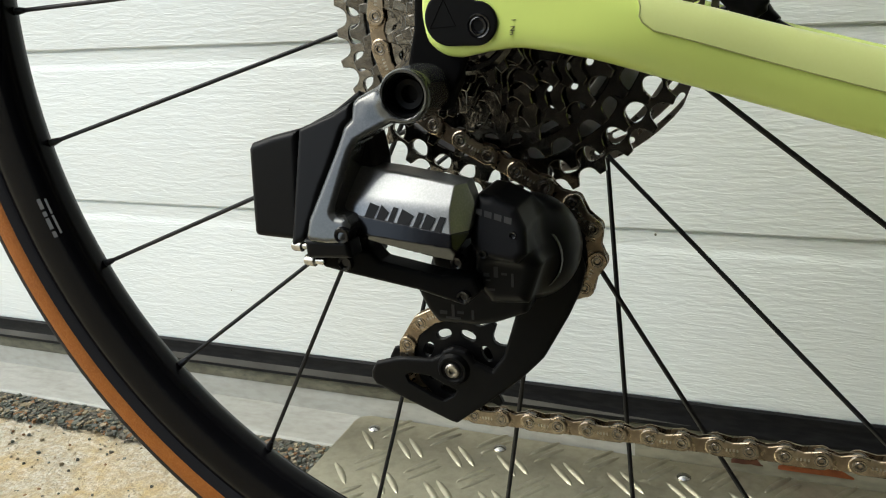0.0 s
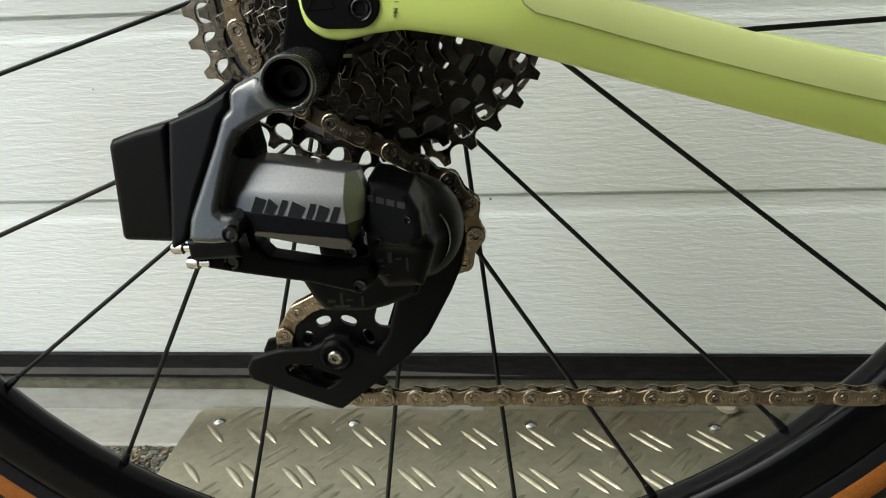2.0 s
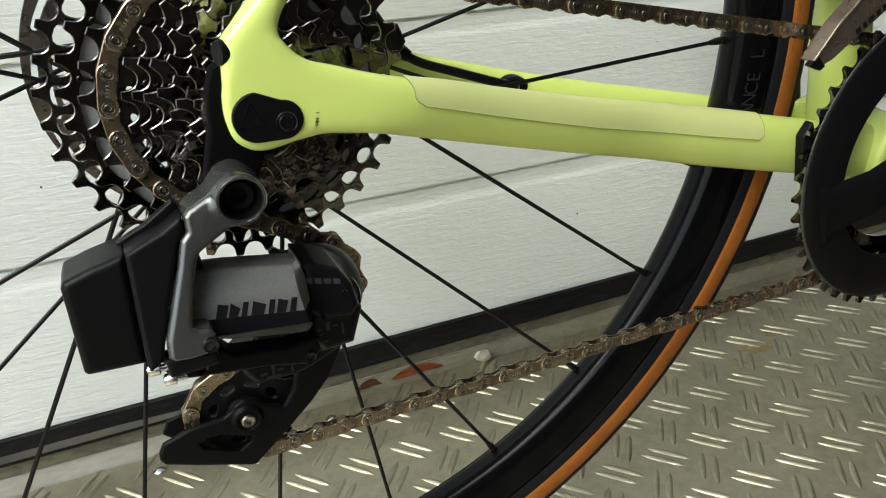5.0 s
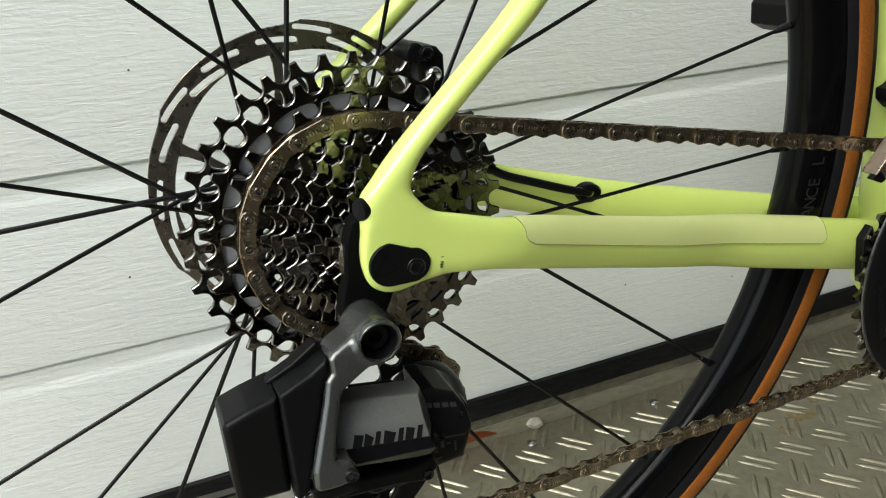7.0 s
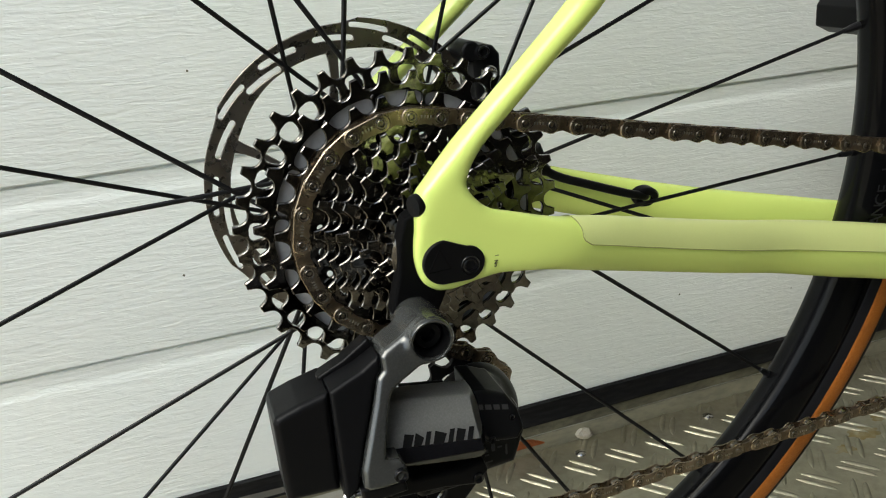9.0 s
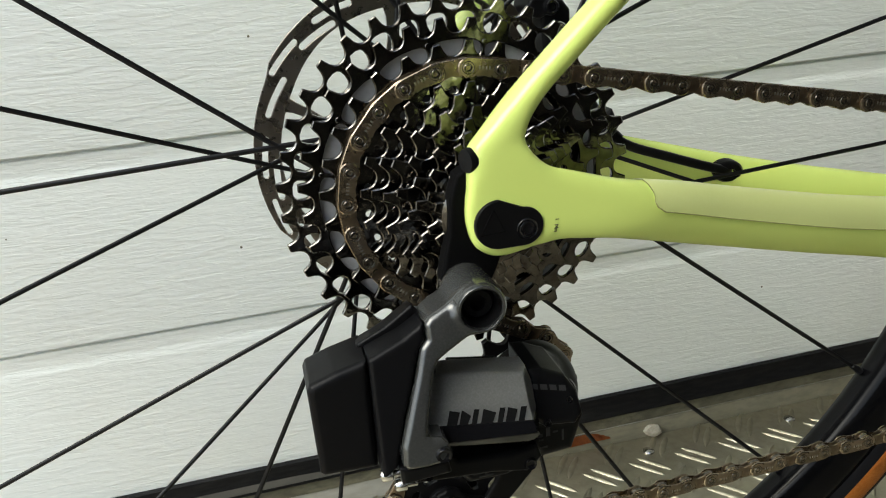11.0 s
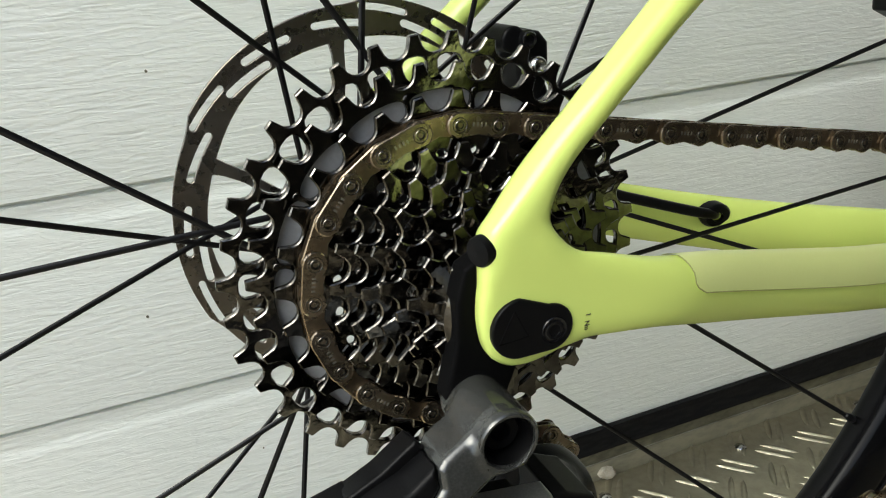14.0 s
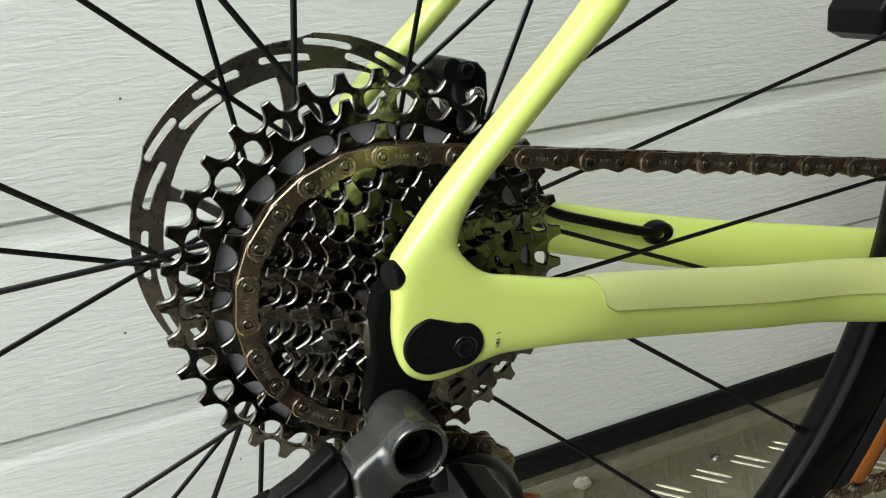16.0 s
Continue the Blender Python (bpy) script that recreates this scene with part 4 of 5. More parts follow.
for k in range(4):
    x = 0.0127 * (0.34 + 0.105 * k)
    bmesh.ops.create_cube(bm, size=1.0, matrix=Matrix.Translation((x, -0.00287, -0.0003)) @ Matrix.Diagonal((0.0006, 0.00008, 0.0012, 1)))
mark_mesh = bpy.data.meshes.new("stamp")
bm.to_mesh(mark_mesh)
bm.free()
STAMP = material("stamped_mark", (0.42, 0.39, 0.33), 0.4, 0.9)
mark_mesh.materials.append(STAMP)

seam = tube([(0.0, 0, 0), (0.0005, 0, 0)], 0.0002, 6)
back_pins, fore_pins = march(back), march(fore)
chain = part("chain", seam, PIN, bike, "nickel-plated flat-topped chain, brown with oil", m=Matrix.Translation(back_pins[0]))


def lay(p, q, outward, outer):
    """One link from pin p to pin q, its straight edge to outward."""
    x = (q - p).normalized()
    z = -(outward - x * outward.dot(x)).normalized()
    y = z.cross(x)
    if y.y < 0:                    # keep the stamped side to the front
        x, y, p = -x, -y, q
    m = Matrix((x, y, z)).transposed().to_4x4()
    m.translation = p
    if outer:
        ob = part("outer_link", outer_mesh, CHAIN, chain, m=m)
        part("link_pin", pin_mesh, PIN, chain, m=m)
        part("link_stamp", mark_mesh, STAMP, chain, m=m)
    else:
        part("inner_link", inner_mesh, INNER, chain, m=m)
        part("roller", roll_mesh, PIN, chain, m=m)


for k, (p, q) in enumerate(zip(back_pins, back_pins[1:])):
    d = q - p
    lay(p, q, Vector((d.z, 0, -d.x)), k % 2 == 1)
for k, (p, q) in enumerate(zip(fore_pins, fore_pins[1:])):
    d = q - p
    lay(p, q, Vector((-d.z, 0, d.x)), k % 2 == 0)


# frame: the two sides of the rear triangle, each one smooth piece of carbon
SEATSTAY = [(-0.0030, -0.0658, 0.3557, 0.0064, 0.0064), (0.0100, -0.0632, 0.3706, 0.0052, 0.0064), (0.0285, -0.0622, 0.3876, 0.0050, 0.0066), (0.0475, -0.0604, 0.4039, 0.0051, 0.0067), (0.0620, -0.0591, 0.4163, 0.0057, 0.0070), (0.0770, -0.0570, 0.4310, 0.0059, 0.0075), (0.1600, -0.0484, 0.5170, 0.0070, 0.0070), (0.2500, -0.0354, 0.6100, 0.0070, 0.0070)]
CHAINSTAY = [(0.0070, -0.0720, 0.3361, 0.0145, 0.0062), (0.0200, -0.0693, 0.3347, 0.0132, 0.0071), (0.0450, -0.0655, 0.3283, 0.0113, 0.0079), (0.0750, -0.0584, 0.3197, 0.0120, 0.0082), (0.1000, -0.0520, 0.3120, 0.0123, 0.0083), (0.1550, -0.0402, 0.2960, 0.0132, 0.0085), (0.2000, -0.0308, 0.2839, 0.0143, 0.0086), (0.2450, -0.0265, 0.2720, 0.0156, 0.0095), (0.3200, -0.0224, 0.2532, 0.0163, 0.0100), (0.3750, -0.0227, 0.2410, 0.0170, 0.0110)]
DROPOUT = [(-7.7, 349.4), (-10.8, 342.9), (-12.0, 337.3), (-11.9, 331.1), (-9.9, 324.2), (-4.9, 320.8), (-0.2, 320.6), (3.4, 321.4), (9.1, 323.2), (17.7, 327.6), (16.5, 343.0), (6.8, 354.4)]
FAR_SEATSTAY = [(-0.0220, 0.0695, 0.3420, 0.0060, 0.0064), (-0.0034, 0.0685, 0.3595, 0.0060, 0.0064), (0.0314, 0.0665, 0.3901, 0.0058, 0.0075), (0.0796, 0.0580, 0.4352, 0.0060, 0.0075), (0.1600, 0.0460, 0.5218, 0.0076, 0.0070), (0.2500, 0.0318, 0.6153, 0.0080, 0.0070)]
FAR_CHAINSTAY = [(0.0070, 0.0757, 0.3354, 0.0140, 0.0062), (0.0200, 0.0727, 0.3342, 0.0135, 0.0071), (0.0450, 0.0705, 0.3275, 0.0126, 0.0079), (0.0750, 0.0655, 0.3182, 0.0130, 0.0081), (0.1000, 0.0582, 0.3106, 0.0129, 0.0078), (0.1550, 0.0458, 0.2955, 0.0132, 0.0081), (0.2000, 0.0371, 0.2842, 0.0137, 0.0086), (0.2450, 0.0310, 0.2736, 0.0145, 0.0095), (0.3200, 0.0235, 0.2571, 0.0143, 0.0100), (0.3750, 0.0199, 0.2471, 0.0144, 0.0110)]
ring = curve_points(DROPOUT[-1:] + DROPOUT + DROPOUT[:2], 5)[5:-10]
lugs = prism(ring.tolist(), -0.0722, -0.0640, 0.0026)
far_lugs = prism(ring.tolist(), 0.0660, 0.0722, 0.0026)
up, along, far_up, far_along = stay(SEATSTAY), stay(CHAINSTAY), stay(FAR_SEATSTAY), stay(FAR_CHAINSTAY)


def rear_side(x, y, z):
    d = blend(blend(up(x, y, z), along(x, y, z), 0.0147), lugs(x, y, z), 0.008)
    pad = np.sqrt((x + 0.0015) ** 2 + (y + 0.0650) ** 2 + (z - 0.3522) ** 2) - 0.0066      # rounded corner that holds the plug
    d = blend(d, pad, 0.005)
    return -blend(-d, y + 0.0722, 0.003)                 # flat outer face


def brake_side(x, y, z):
    return blend(blend(far_up(x, y, z), far_along(x, y, z), 0.010), far_lugs(x, y, z), 0.008)


side_mesh = carve("chainstay_side", rear_side, (-0.03, -0.090, 0.21), (0.40, -0.010, 0.475), 0.0016)
drive_side = part("frame_stay", side_mesh, LIME, bike, "lime green carbon chainstay and seatstay on the chain side")
far_mesh = carve("far_side", brake_side, (-0.03, 0.010, 0.21), (0.40, 0.090, 0.475), 0.0020)
far_side = part("frame_stay", far_mesh, LIME, bike, "lime green carbon chainstay and seatstay on the brake side")
# seat tube and bottom bracket shell
part("seat_tube", carve("seat_tube", lambda x, y, z: blend(stay([(0.3775, 0, 0.21, 0.019, 0.020), (0.366, 0, 0.30, 0.0165, 0.0175), (0.345, 0, 0.42, 0.0160, 0.0160), (0.325, 0, 0.53, 0.0160, 0.0160)])(x, y, z), drum(388, 240, 23, -0.040, 0.040, 0.004)(x, y, z), 0.012), (0.29, -0.05, 0.19), (0.44, 0.05, 0.52), 0.0028), LIME, bike, "lime green seat tube and bottom bracket shell")

# clear film on the chainstay
line = curve_points(CHAINSTAY, 10)
bm = bmesh.new()
grid = []
for i in range(81):
    u = i / 80
    for k in range(15):
        v = k / 14                                       # 0 at the lower edge, 1 behind the top
        x0 = 0.0592 + 0.0045 * max(0, 1 - v / 0.14) ** 2 - 0.0075 * max(0, v - 0.30)
        x1 = 0.2780 - 0.0045 * max(0, 1 - v / 0.14) ** 2
        x = x0 + (x1 - x0) * u
        low = 11 - 5 * math.sin(math.pi * min(1, max(0, (x - 0.060) / 0.21)))
        a = radians(low + (118 - low) * v)
        p = [np.interp(x, line[:, 0], line[:, c]) for c in range(5)]
        grid.append((x, p[1] - (p[4] + 0.0005) * math.cos(a), p[2] + (p[3] + 0.0005) * math.sin(a)))
grid = np.array(grid)
for _ in range(6):                                       # lay it 0.4 mm over the paint
    x, y, z = grid.T
    e = 0.0004
    g = np.stack([rear_side(x + e, y, z) - rear_side(x - e, y, z), rear_side(x, y + e, z) - rear_side(x, y - e, z), rear_side(x, y, z + e) - rear_side(x, y, z - e)], 1) / (2 * e)
    grid -= g * ((rear_side(x, y, z) - 0.0004) / np.maximum((g ** 2).sum(1), 0.2))[:, None]
edge = [grid[i * 15 + k] for i, k in [(0, k) for k in range(9, 0, -1)] + [(i, 0) for i in range(81)] + [(80, k) for k in range(1, 10)]]
made = [bm.verts.new(v) for v in grid.tolist()]
rows = [made[i:i + 15] for i in range(0, len(made), 15)]
for p, q in zip(rows, rows[1:]):
    for k in range(14):
        bm.faces.new((p[k], p[k + 1], q[k + 1], q[k]))
film = part("protective_film", bm, FILM, drive_side, "clear protective film along the chainstay", smooth=70)
part("film_edge", tube([tuple(v) for v in edge], 0.00022, 6), FILM_EDGE, film, "thin darker edge of the film")

# axle cover, its screw, a plug, and the torque mark
def pear(x, y, z):
    """A rounded plug, wide at the rear and narrow in front."""
    ax, az, bx, bz = -0.0014, 0.3316, 0.0076, 0.3296
    t = np.clip((x - ax) / (bx - ax), 0, 1)
    return slab(np.hypot(x - ax - (bx - ax) * t, z - az - (bz - az) * t) - (0.0090 - 0.0019 * t), y, -0.0732, -0.0700, 0.0006)


cover = part("axle_cover", carve("axle_cover", pear, (-0.017, -0.076, 0.314), (0.019, -0.068, 0.344), 0.0006), BLACK, drive_side, "black pear-shaped axle cover")
part("axle_screw", lathe([(0.0, -0.0726), (0.0015, -0.0726), (0.0018, -0.0735), (0.0026, -0.0736), (0.0030, -0.0733), (0.0033, -0.0733), (0.0038, -0.0736), (0.0041, -0.0732), (0.0041, -0.0720), (0.0, -0.0720)], (0.0085, 0.3288), 20, close=False), GLOSS, drive_side, smooth=40)
for x0, z0, x1, z1 in ((-0.0085, 0.3285, -0.0035, 0.3375), (-0.0035, 0.3375, 0.0005, 0.3290), (-0.0085, 0.3285, 0.0005, 0.3290)):
    part("cover_emblem", tube([(x0, -0.0732, z0), (x1, -0.0732, z1)], 0.00018, 6), HANGER, drive_side)
# the plug sits where a line out of the stay meets its rounded rear corner
away = Vector((-0.940, -0.342, 0.0))
seat = Vector((-0.001, -0.0645, 0.3545))
while rear_side(*(np.array([c]) for c in seat))[0] < 0:
    seat = seat + away * 0.0002
part("frame_plug", lathe([(0.0, -0.0006), (0.0040, -0.0003), (0.0043, 0.0004), (0.0044, 0.0012), (0.0044, 0.0060), (0.0, 0.0060)], (0, 0), 24, close=False), BLACK, drive_side, "black rubber plug", m=pose(seat.x, seat.y, seat.z, 0, 0, -70) @ Matrix.Translation((0, -0.0009, 0)), smooth=40)
for k, ch in enumerate("1 Nm"):
    if ch == " ":
        continue
    data = bpy.data.curves.new("torque_mark", "FONT")
    data.body, data.size, data.align_x, data.align_y, data.extrude = ch, 0.0021, "CENTER", "CENTER", 0.0001
    letter_mesh("torque_mark", data, TEXT, drive_side, Matrix.Translation((0.0200 - 0.0002 * k, -0.0723, 0.3302 - 0.00132 * k)) @ Matrix.Rotation(radians(90), 4, "Y") @ Matrix.Rotation(radians(90), 4, "X"))
# derailleur hanger
part("gear_hanger", carve("gear_hanger", prism([(-8, 352), (-14, 349), (-16.8, 340), (-17.8, 328), (-22, 311), (-20, 300), (-7, 300), (-1, 312), (5, 326), (5, 340)], -0.0655, -0.0570, 0.0012), (-0.027, -0.070, 0.295), (0.012, -0.053, 0.357), 0.0008), HANGER, bike, "black gear hanger")

# brake caliper, hose and its grommet on the far side
caliper = part("brake_caliper", carve("brake_caliper", lambda x, y, z: blend(blend(prism([(60, 370), (59, 386), (60, 394), (64, 396), (70, 394.5), (73.6, 390), (73.6, 378), (69, 364), (60, 362)], 0.0400, 0.0660, 0.0025)(x, y, z), drum(57.0, 392.7, 5.3, 0.0378, 0.0600, 0.0016)(x, y, z), 0.0008), drum(62.9, 392.2, 3.9, 0.0372, 0.0470, 0.0008)(x, y, z), 0.0008), (0.048, 0.030, 0.355), (0.078, 0.070, 0.402), 0.0006), BLACK, bike, "black brake caliper")
part("caliper_socket", lathe([(0.0, 0.0376), (0.0017, 0.0376), (0.0019, 0.0364), (0.0029, 0.0360), (0.0033, 0.0366), (0.0033, 0.0376)], (0.0629, 0.3922), 24, close=False), GLOSS, caliper, smooth=40)
part("caliper_bolt", lathe([(0.0, 0.0338), (0.0014, 0.0338), (0.0017, 0.0324), (0.0026, 0.0319), (0.0034, 0.0324), (0.0040, 0.0338), (0.0040, 0.0362), (0.0030, 0.0368), (0.0030, 0.0410), (0.0, 0.0410)], (0.0647, 0.3820), 32, close=False), STEEL, caliper, "bright steel bolt", smooth=40)
part("caliper_body", carve("caliper_body", lambda x, y, z: blend(prism([(58, 368), (72, 374), (80, 356), (89, 342), (97.6, 331.5), (98.4, 327.5), (93, 323.5), (84, 327), (70, 342)], 0.0400, 0.0580, 0.003)(x, y, z), prism([(88, 336), (95, 340.5), (99, 331), (93, 326)], 0.0390, 0.0540, 0.002)(x, y, z), 0.002), (0.053, 0.036, 0.318), (0.104, 0.062, 0.378), 0.0010), BLACK, caliper, "lower half of the caliper on the chainstay")
part("hose_boot", tube([(0.0930, 0.0485, 0.3290), (0.0965, 0.0478, 0.3262), (0.0985, 0.0473, 0.3245), (0.1020, 0.0462, 0.3220)], [0.0050, 0.0048, 0.0040, 0.0032], 12), BLACK, caliper, "black rubber boot where the hose leaves", smooth=50)
hose = curve_points([(0.090, 0.0490, 0.3310), (0.0995, 0.0470, 0.3235), (0.1085, 0.0440, 0.3180), (0.124, 0.0390, 0.3125), (0.144, 0.0350, 0.3055), (0.156, 0.0350, 0.3015), (0.164, 0.0410, 0.2980)], 6)
part("brake_hose", tube([tuple(p) for p in hose], 0.0025, 10), BLACK, bike, "black brake hose", smooth=60)
part("hose_grommet", lathe([(0.0024, -0.0022), (0.0050, -0.0022), (0.0060, -0.0010), (0.0062, 0.0), (0.0058, 0.0040), (0.0024, 0.0040)], (0, 0), 32), BLACK, far_side, "black rubber grommet", m=pose(0.1600, 0.0366, 0.2997, 14, 14, 6) @ Matrix.Diagonal((1.5, 1, 1, 1)), smooth=50)


# rear derailleur
KN = (-0.0136, 0.3080)
ARM = dict(in_z=0.33, z0=0.300)
arm = lean(facet([(-24.7, 310.7), (-31.5, 307.4), (-33.4, 305.4), (-33.4, 300.5), (-35.9, 298), (-38.3, 290.4), (-41.3, 282.5), (-44.3, 274.6), (-47.1, 267.4), (-47.7, 261.6), (-46, 260), (-39.7, 259.6), (-33.2, 260.1), (-31, 263), (-31, 266), (-32.8, 268.2), (-36.4, 268.8), (-37.6, 270), (-36.8, 273.8), (-34.2, 283.5), (-32.2, 290.2), (-30.4, 293), (-25.7, 295.6), (-18.4, 299.2), (-9, 300.5), (-6, 311), (-15, 316)], -0.0885, -0.0740, 0.0013), **ARM)
barrel, bore = drum(-13.6, 308, 8.7, -0.0872, -0.0600, 0.0009), drum(-13.6, 308, 7.5, -0.12, -0.0735, 0.0004)
root = prism([(-31, 300.5), (-28.5, 306), (-18, 310.5), (-16, 303), (-28.5, 297)], -0.0865, -0.0660, 0.003)
mech = part("rear_derailleur", carve("b_knuckle", lambda x, y, z: np.maximum(blend(blend(arm(x, y, z), barrel(x, y, z), 0.003), root(x, y, z), 0.003), -bore(x, y, z)), (-0.053, -0.106, 0.253), (0.0, -0.056, 0.322), 0.0008), GREY, bike, "dark grey wireless rear derailleur with a clip-on battery")
part("hanger_bolt", lathe([(0.0, -0.0790), (0.0026, -0.0790), (0.0030, -0.0820), (0.0050, -0.0824), (0.0055, -0.0815), (0.0060, -0.0805), (0.0072, -0.0803), (0.0072, -0.0770), (0.0, -0.0770)], KN, 28, close=False), CAGE, mech, "black socket bolt", smooth=40)
part("bolt_sleeve", lathe([(0.0074, -0.0866), (0.0070, -0.0870), (0.0067, -0.0862), (0.0065, -0.0830), (0.0065, -0.0780), (0.0074, -0.0780)], KN, 40), CAGE, mech, "black sleeve round the bolt", smooth=50)
part("bolt_rim", lathe([(0.0073, -0.0868), (0.0076, -0.0876), (0.0083, -0.0877), (0.0089, -0.0869), (0.0090, -0.0850), (0.0073, -0.0850)], KN, 48), GREY, mech, smooth=50)
part("battery", carve("battery", lean(prism([(-75.2, 289.4), (-74, 291.6), (-65.5, 294.4), (-54.2, 297), (-55, 256.8), (-73.6, 257.6), (-74.8, 258.8)], -0.0890, -0.0640, 0.0026), in_z=0.10, z0=0.290, drop=0.06, y0=-0.087), (-0.080, -0.098, 0.245), (-0.050, -0.060, 0.305), 0.0008), BLACK, mech, "matt black clip-on battery")
part("battery_cradle", carve("battery_cradle", lean(prism([(-53.9, 297.0), (-48.4, 299.2), (-41.6, 301.8), (-33.8, 306.2), (-33.9, 300.4), (-36.5, 297.6), (-40.8, 285.4), (-44.6, 275.6), (-48.6, 262), (-49.2, 259.5), (-53.4, 257.0), (-54.7, 256.8)], -0.0876, -0.0650, 0.0016), in_z=0.28, z0=0.300, drop=0.05, y0=-0.087), (-0.058, -0.106, 0.245), (-0.030, -0.058, 0.314), 0.0008), BLACK, mech)
part("battery_latch", carve("battery_latch", lean(prism([(-56, 297.5), (-46, 302), (-35.5, 309), (-33, 306), (-44, 297.5), (-56, 294)], -0.0760, -0.0640, 0.0012), drop=0.3, y0=-0.076), (-0.060, -0.080, 0.284), (-0.030, -0.060, 0.312), 0.0008), BLACK, mech)


LINK = [(-39, 283.4), (-22, 281.6), (-2, 278.4), (4, 277.4), (6.5, 270), (6, 261), (2, 253.6), (-4, 254.2), (-12, 255.8), (-25, 258.6), (-33, 261), (-36, 264.5), (-39, 267)]
BORDER = lambda x: 0.2680 - 0.140 * (x + 0.036)          # height of the edge between grey and black


def link_body(x, y, z, swell=0.0):
    """The linkage plate: an upper face, a lower face, an underside and a bevelled end."""
    d = prism(LINK, -0.1050, -0.0700, 0.0008)(x, y, z)
    top = -0.809 * (y + 0.0882) + 0.588 * (z - 0.2725 + 0.06 * (x + 0.036))
    front = -0.940 * (y + 0.0882) + 0.342 * (z - 0.2725 + 0.06 * (x + 0.036))
    low = -0.860 * (y + 0.0918) - 0.510 * (z - 0.2615 + 0.12 * (x + 0.036))
    end = 0.900 * (x - 0.0010 + 0.30 * (z - 0.270)) - 0.436 * (y + 0.0885)
    faces = -blend(-top, -front, 0.0006)
    return np.maximum(np.maximum(-blend(-d, -faces, 0.0009), -blend(-low, -end, 0.0008)) - swell, -1)


part("outer_linkage", carve("outer_linkage", link_body, (-0.042, -0.104, 0.247), (0.010, -0.066, 0.286), 0.0006), LIT_GREY, mech, "grey linkage plate, lightened for the sky it reflects, with a black graphic")


def face_point(x, z, lift):
    """A point on the lower front face of the linkage plate."""
    return (x, -0.0882 + 0.342 * (z - 0.2725 + 0.06 * (x + 0.036)) / 0.940 - 0.940 * lift, z + 0.342 * lift)


def face_bar(corners, mat, name, lift=0.0003):
    bm = bmesh.new()
    bm.faces.new([bm.verts.new(face_point(x / 1000, z / 1000, lift)) for x, z in corners])
    part(name, bm, mat, mech)


# the graphic, as plain slanted bars that run into the black edge
for x, w, cut in ((-29.8, 3.6, 0.9), (-25.4, 3.0, 2.2), (-21.0, 1.9, 0.0), (-17.6, 4.4, 1.8), (-11.6, 2.0, 0.0), (-8.6, 3.4, 1.0), (-3.8, 2.2, 0.0)):
    z = BORDER(x / 1000) * 1000
    face_bar([(x, z - 0.4), (x + w, z - 0.9), (x + w + 1.9, z + 4.3 - cut), (x + 1.9, z + 4.6)], DECAL, "graphic_bar")
part("linkage_skirt", carve("linkage_skirt", lambda x, y, z: np.maximum(np.maximum(link_body(x, y, z, 0.0004), z - BORDER(x)), -0.0345 - x), (-0.038, -0.104, 0.247), (0.009, -0.070, 0.270), 0.0006), GLOSS, mech, "gloss black lower face")
# motor housing and round cover
HOUSE = dict(in_z=0.38, z0=0.268)
block = lean(prism([(6.5, 272.8), (12, 272), (20.5, 268.4), (24.5, 262), (25.6, 254), (22, 250.5), (9, 252), (4.8, 256.5)], -0.0768, -0.0500, 0.0030), **HOUSE)
foot = prism([(5, 258), (23, 258), (29, 248), (24, 233), (10, 232), (4, 240)], -0.0760, -0.0450, 0.0050)


def dome(x, y, z):
    """The domed end of the motor."""
    q = np.sqrt(((x - 0.0180) / 0.0192) ** 2 + ((y + 0.0440) / 0.0215) ** 2 + ((z - 0.2458) / 0.0205) ** 2)
    return np.maximum((q - 1) * 0.019, y + 0.0400)


part("motor_housing", carve("motor_housing", lambda x, y, z: blend(blend(block(x, y, z), foot(x, y, z), 0.005), dome(x, y, z), 0.0045), (-0.004, -0.094, 0.220), (0.044, -0.036, 0.279), 0.0008), BLACK, mech, "black motor housing with a domed end")
part("dome_seam", lathe([(0.0136, -0.0586), (0.0141, -0.0592), (0.0147, -0.0580), (0.0141, -0.0568)], (0.0185, 0.2458), 48), GLOSS, mech, smooth=60)
for k in range(4):
    bm = bmesh.new()
    x, w = 0.0062 + 0.0036 * k, 0.0027
    v = []
    for xx, zz in ((x, 0.0), (x + w, 0.0), (x + w, 0.0020), (x, 0.0020)):
        z = 0.2664 + zz - (xx - 0.0068) * 0.22
        v.append(bm.verts.new((xx, -0.0770 - 0.38 * (0.268 - z), z)))
    bm.faces.new(v)
    part("maker_bar", bm, MARK, mech)
for n, x, z, y, r in (("function_button", 0.0205, 0.2602, -0.0800, 0.0014), ("cover_screw", 0.0105, 0.2535, -0.0826, 0.0016), ("pivot_screw", 0.0010, 0.2500, -0.0835, 0.0024), ("pivot_screw", 0.0030, 0.2375, -0.0835, 0.0026), ("pivot_screw", -0.0335, 0.2630, -0.1010, 0.0030), ("pivot_screw", -0.0380, 0.2500, -0.0922, 0.0030)):
    part(n, lathe([(0.0, y + 0.0006), (r * 0.45, y + 0.0006), (r * 0.55, y - 0.0002), (r * 0.85, y - 0.0004), (r, y + 0.0004), (r, y + 0.004), (0.0, y + 0.004)], (x, z), 18, close=False), GLOSS if n != "cover_screw" else BLACK, mech, smooth=40)
lower = lean(prism([(-50, 253), (-46, 248), (-39, 246), (-31, 244), (-13, 239.5), (3, 233.8), (8.5, 238.5), (6.5, 244.5), (-5, 244.7), (-26, 250.3), (-29, 254), (-40, 256)], -0.0826, -0.0720, 0.0014), in_x=0.21, x0=0.003)
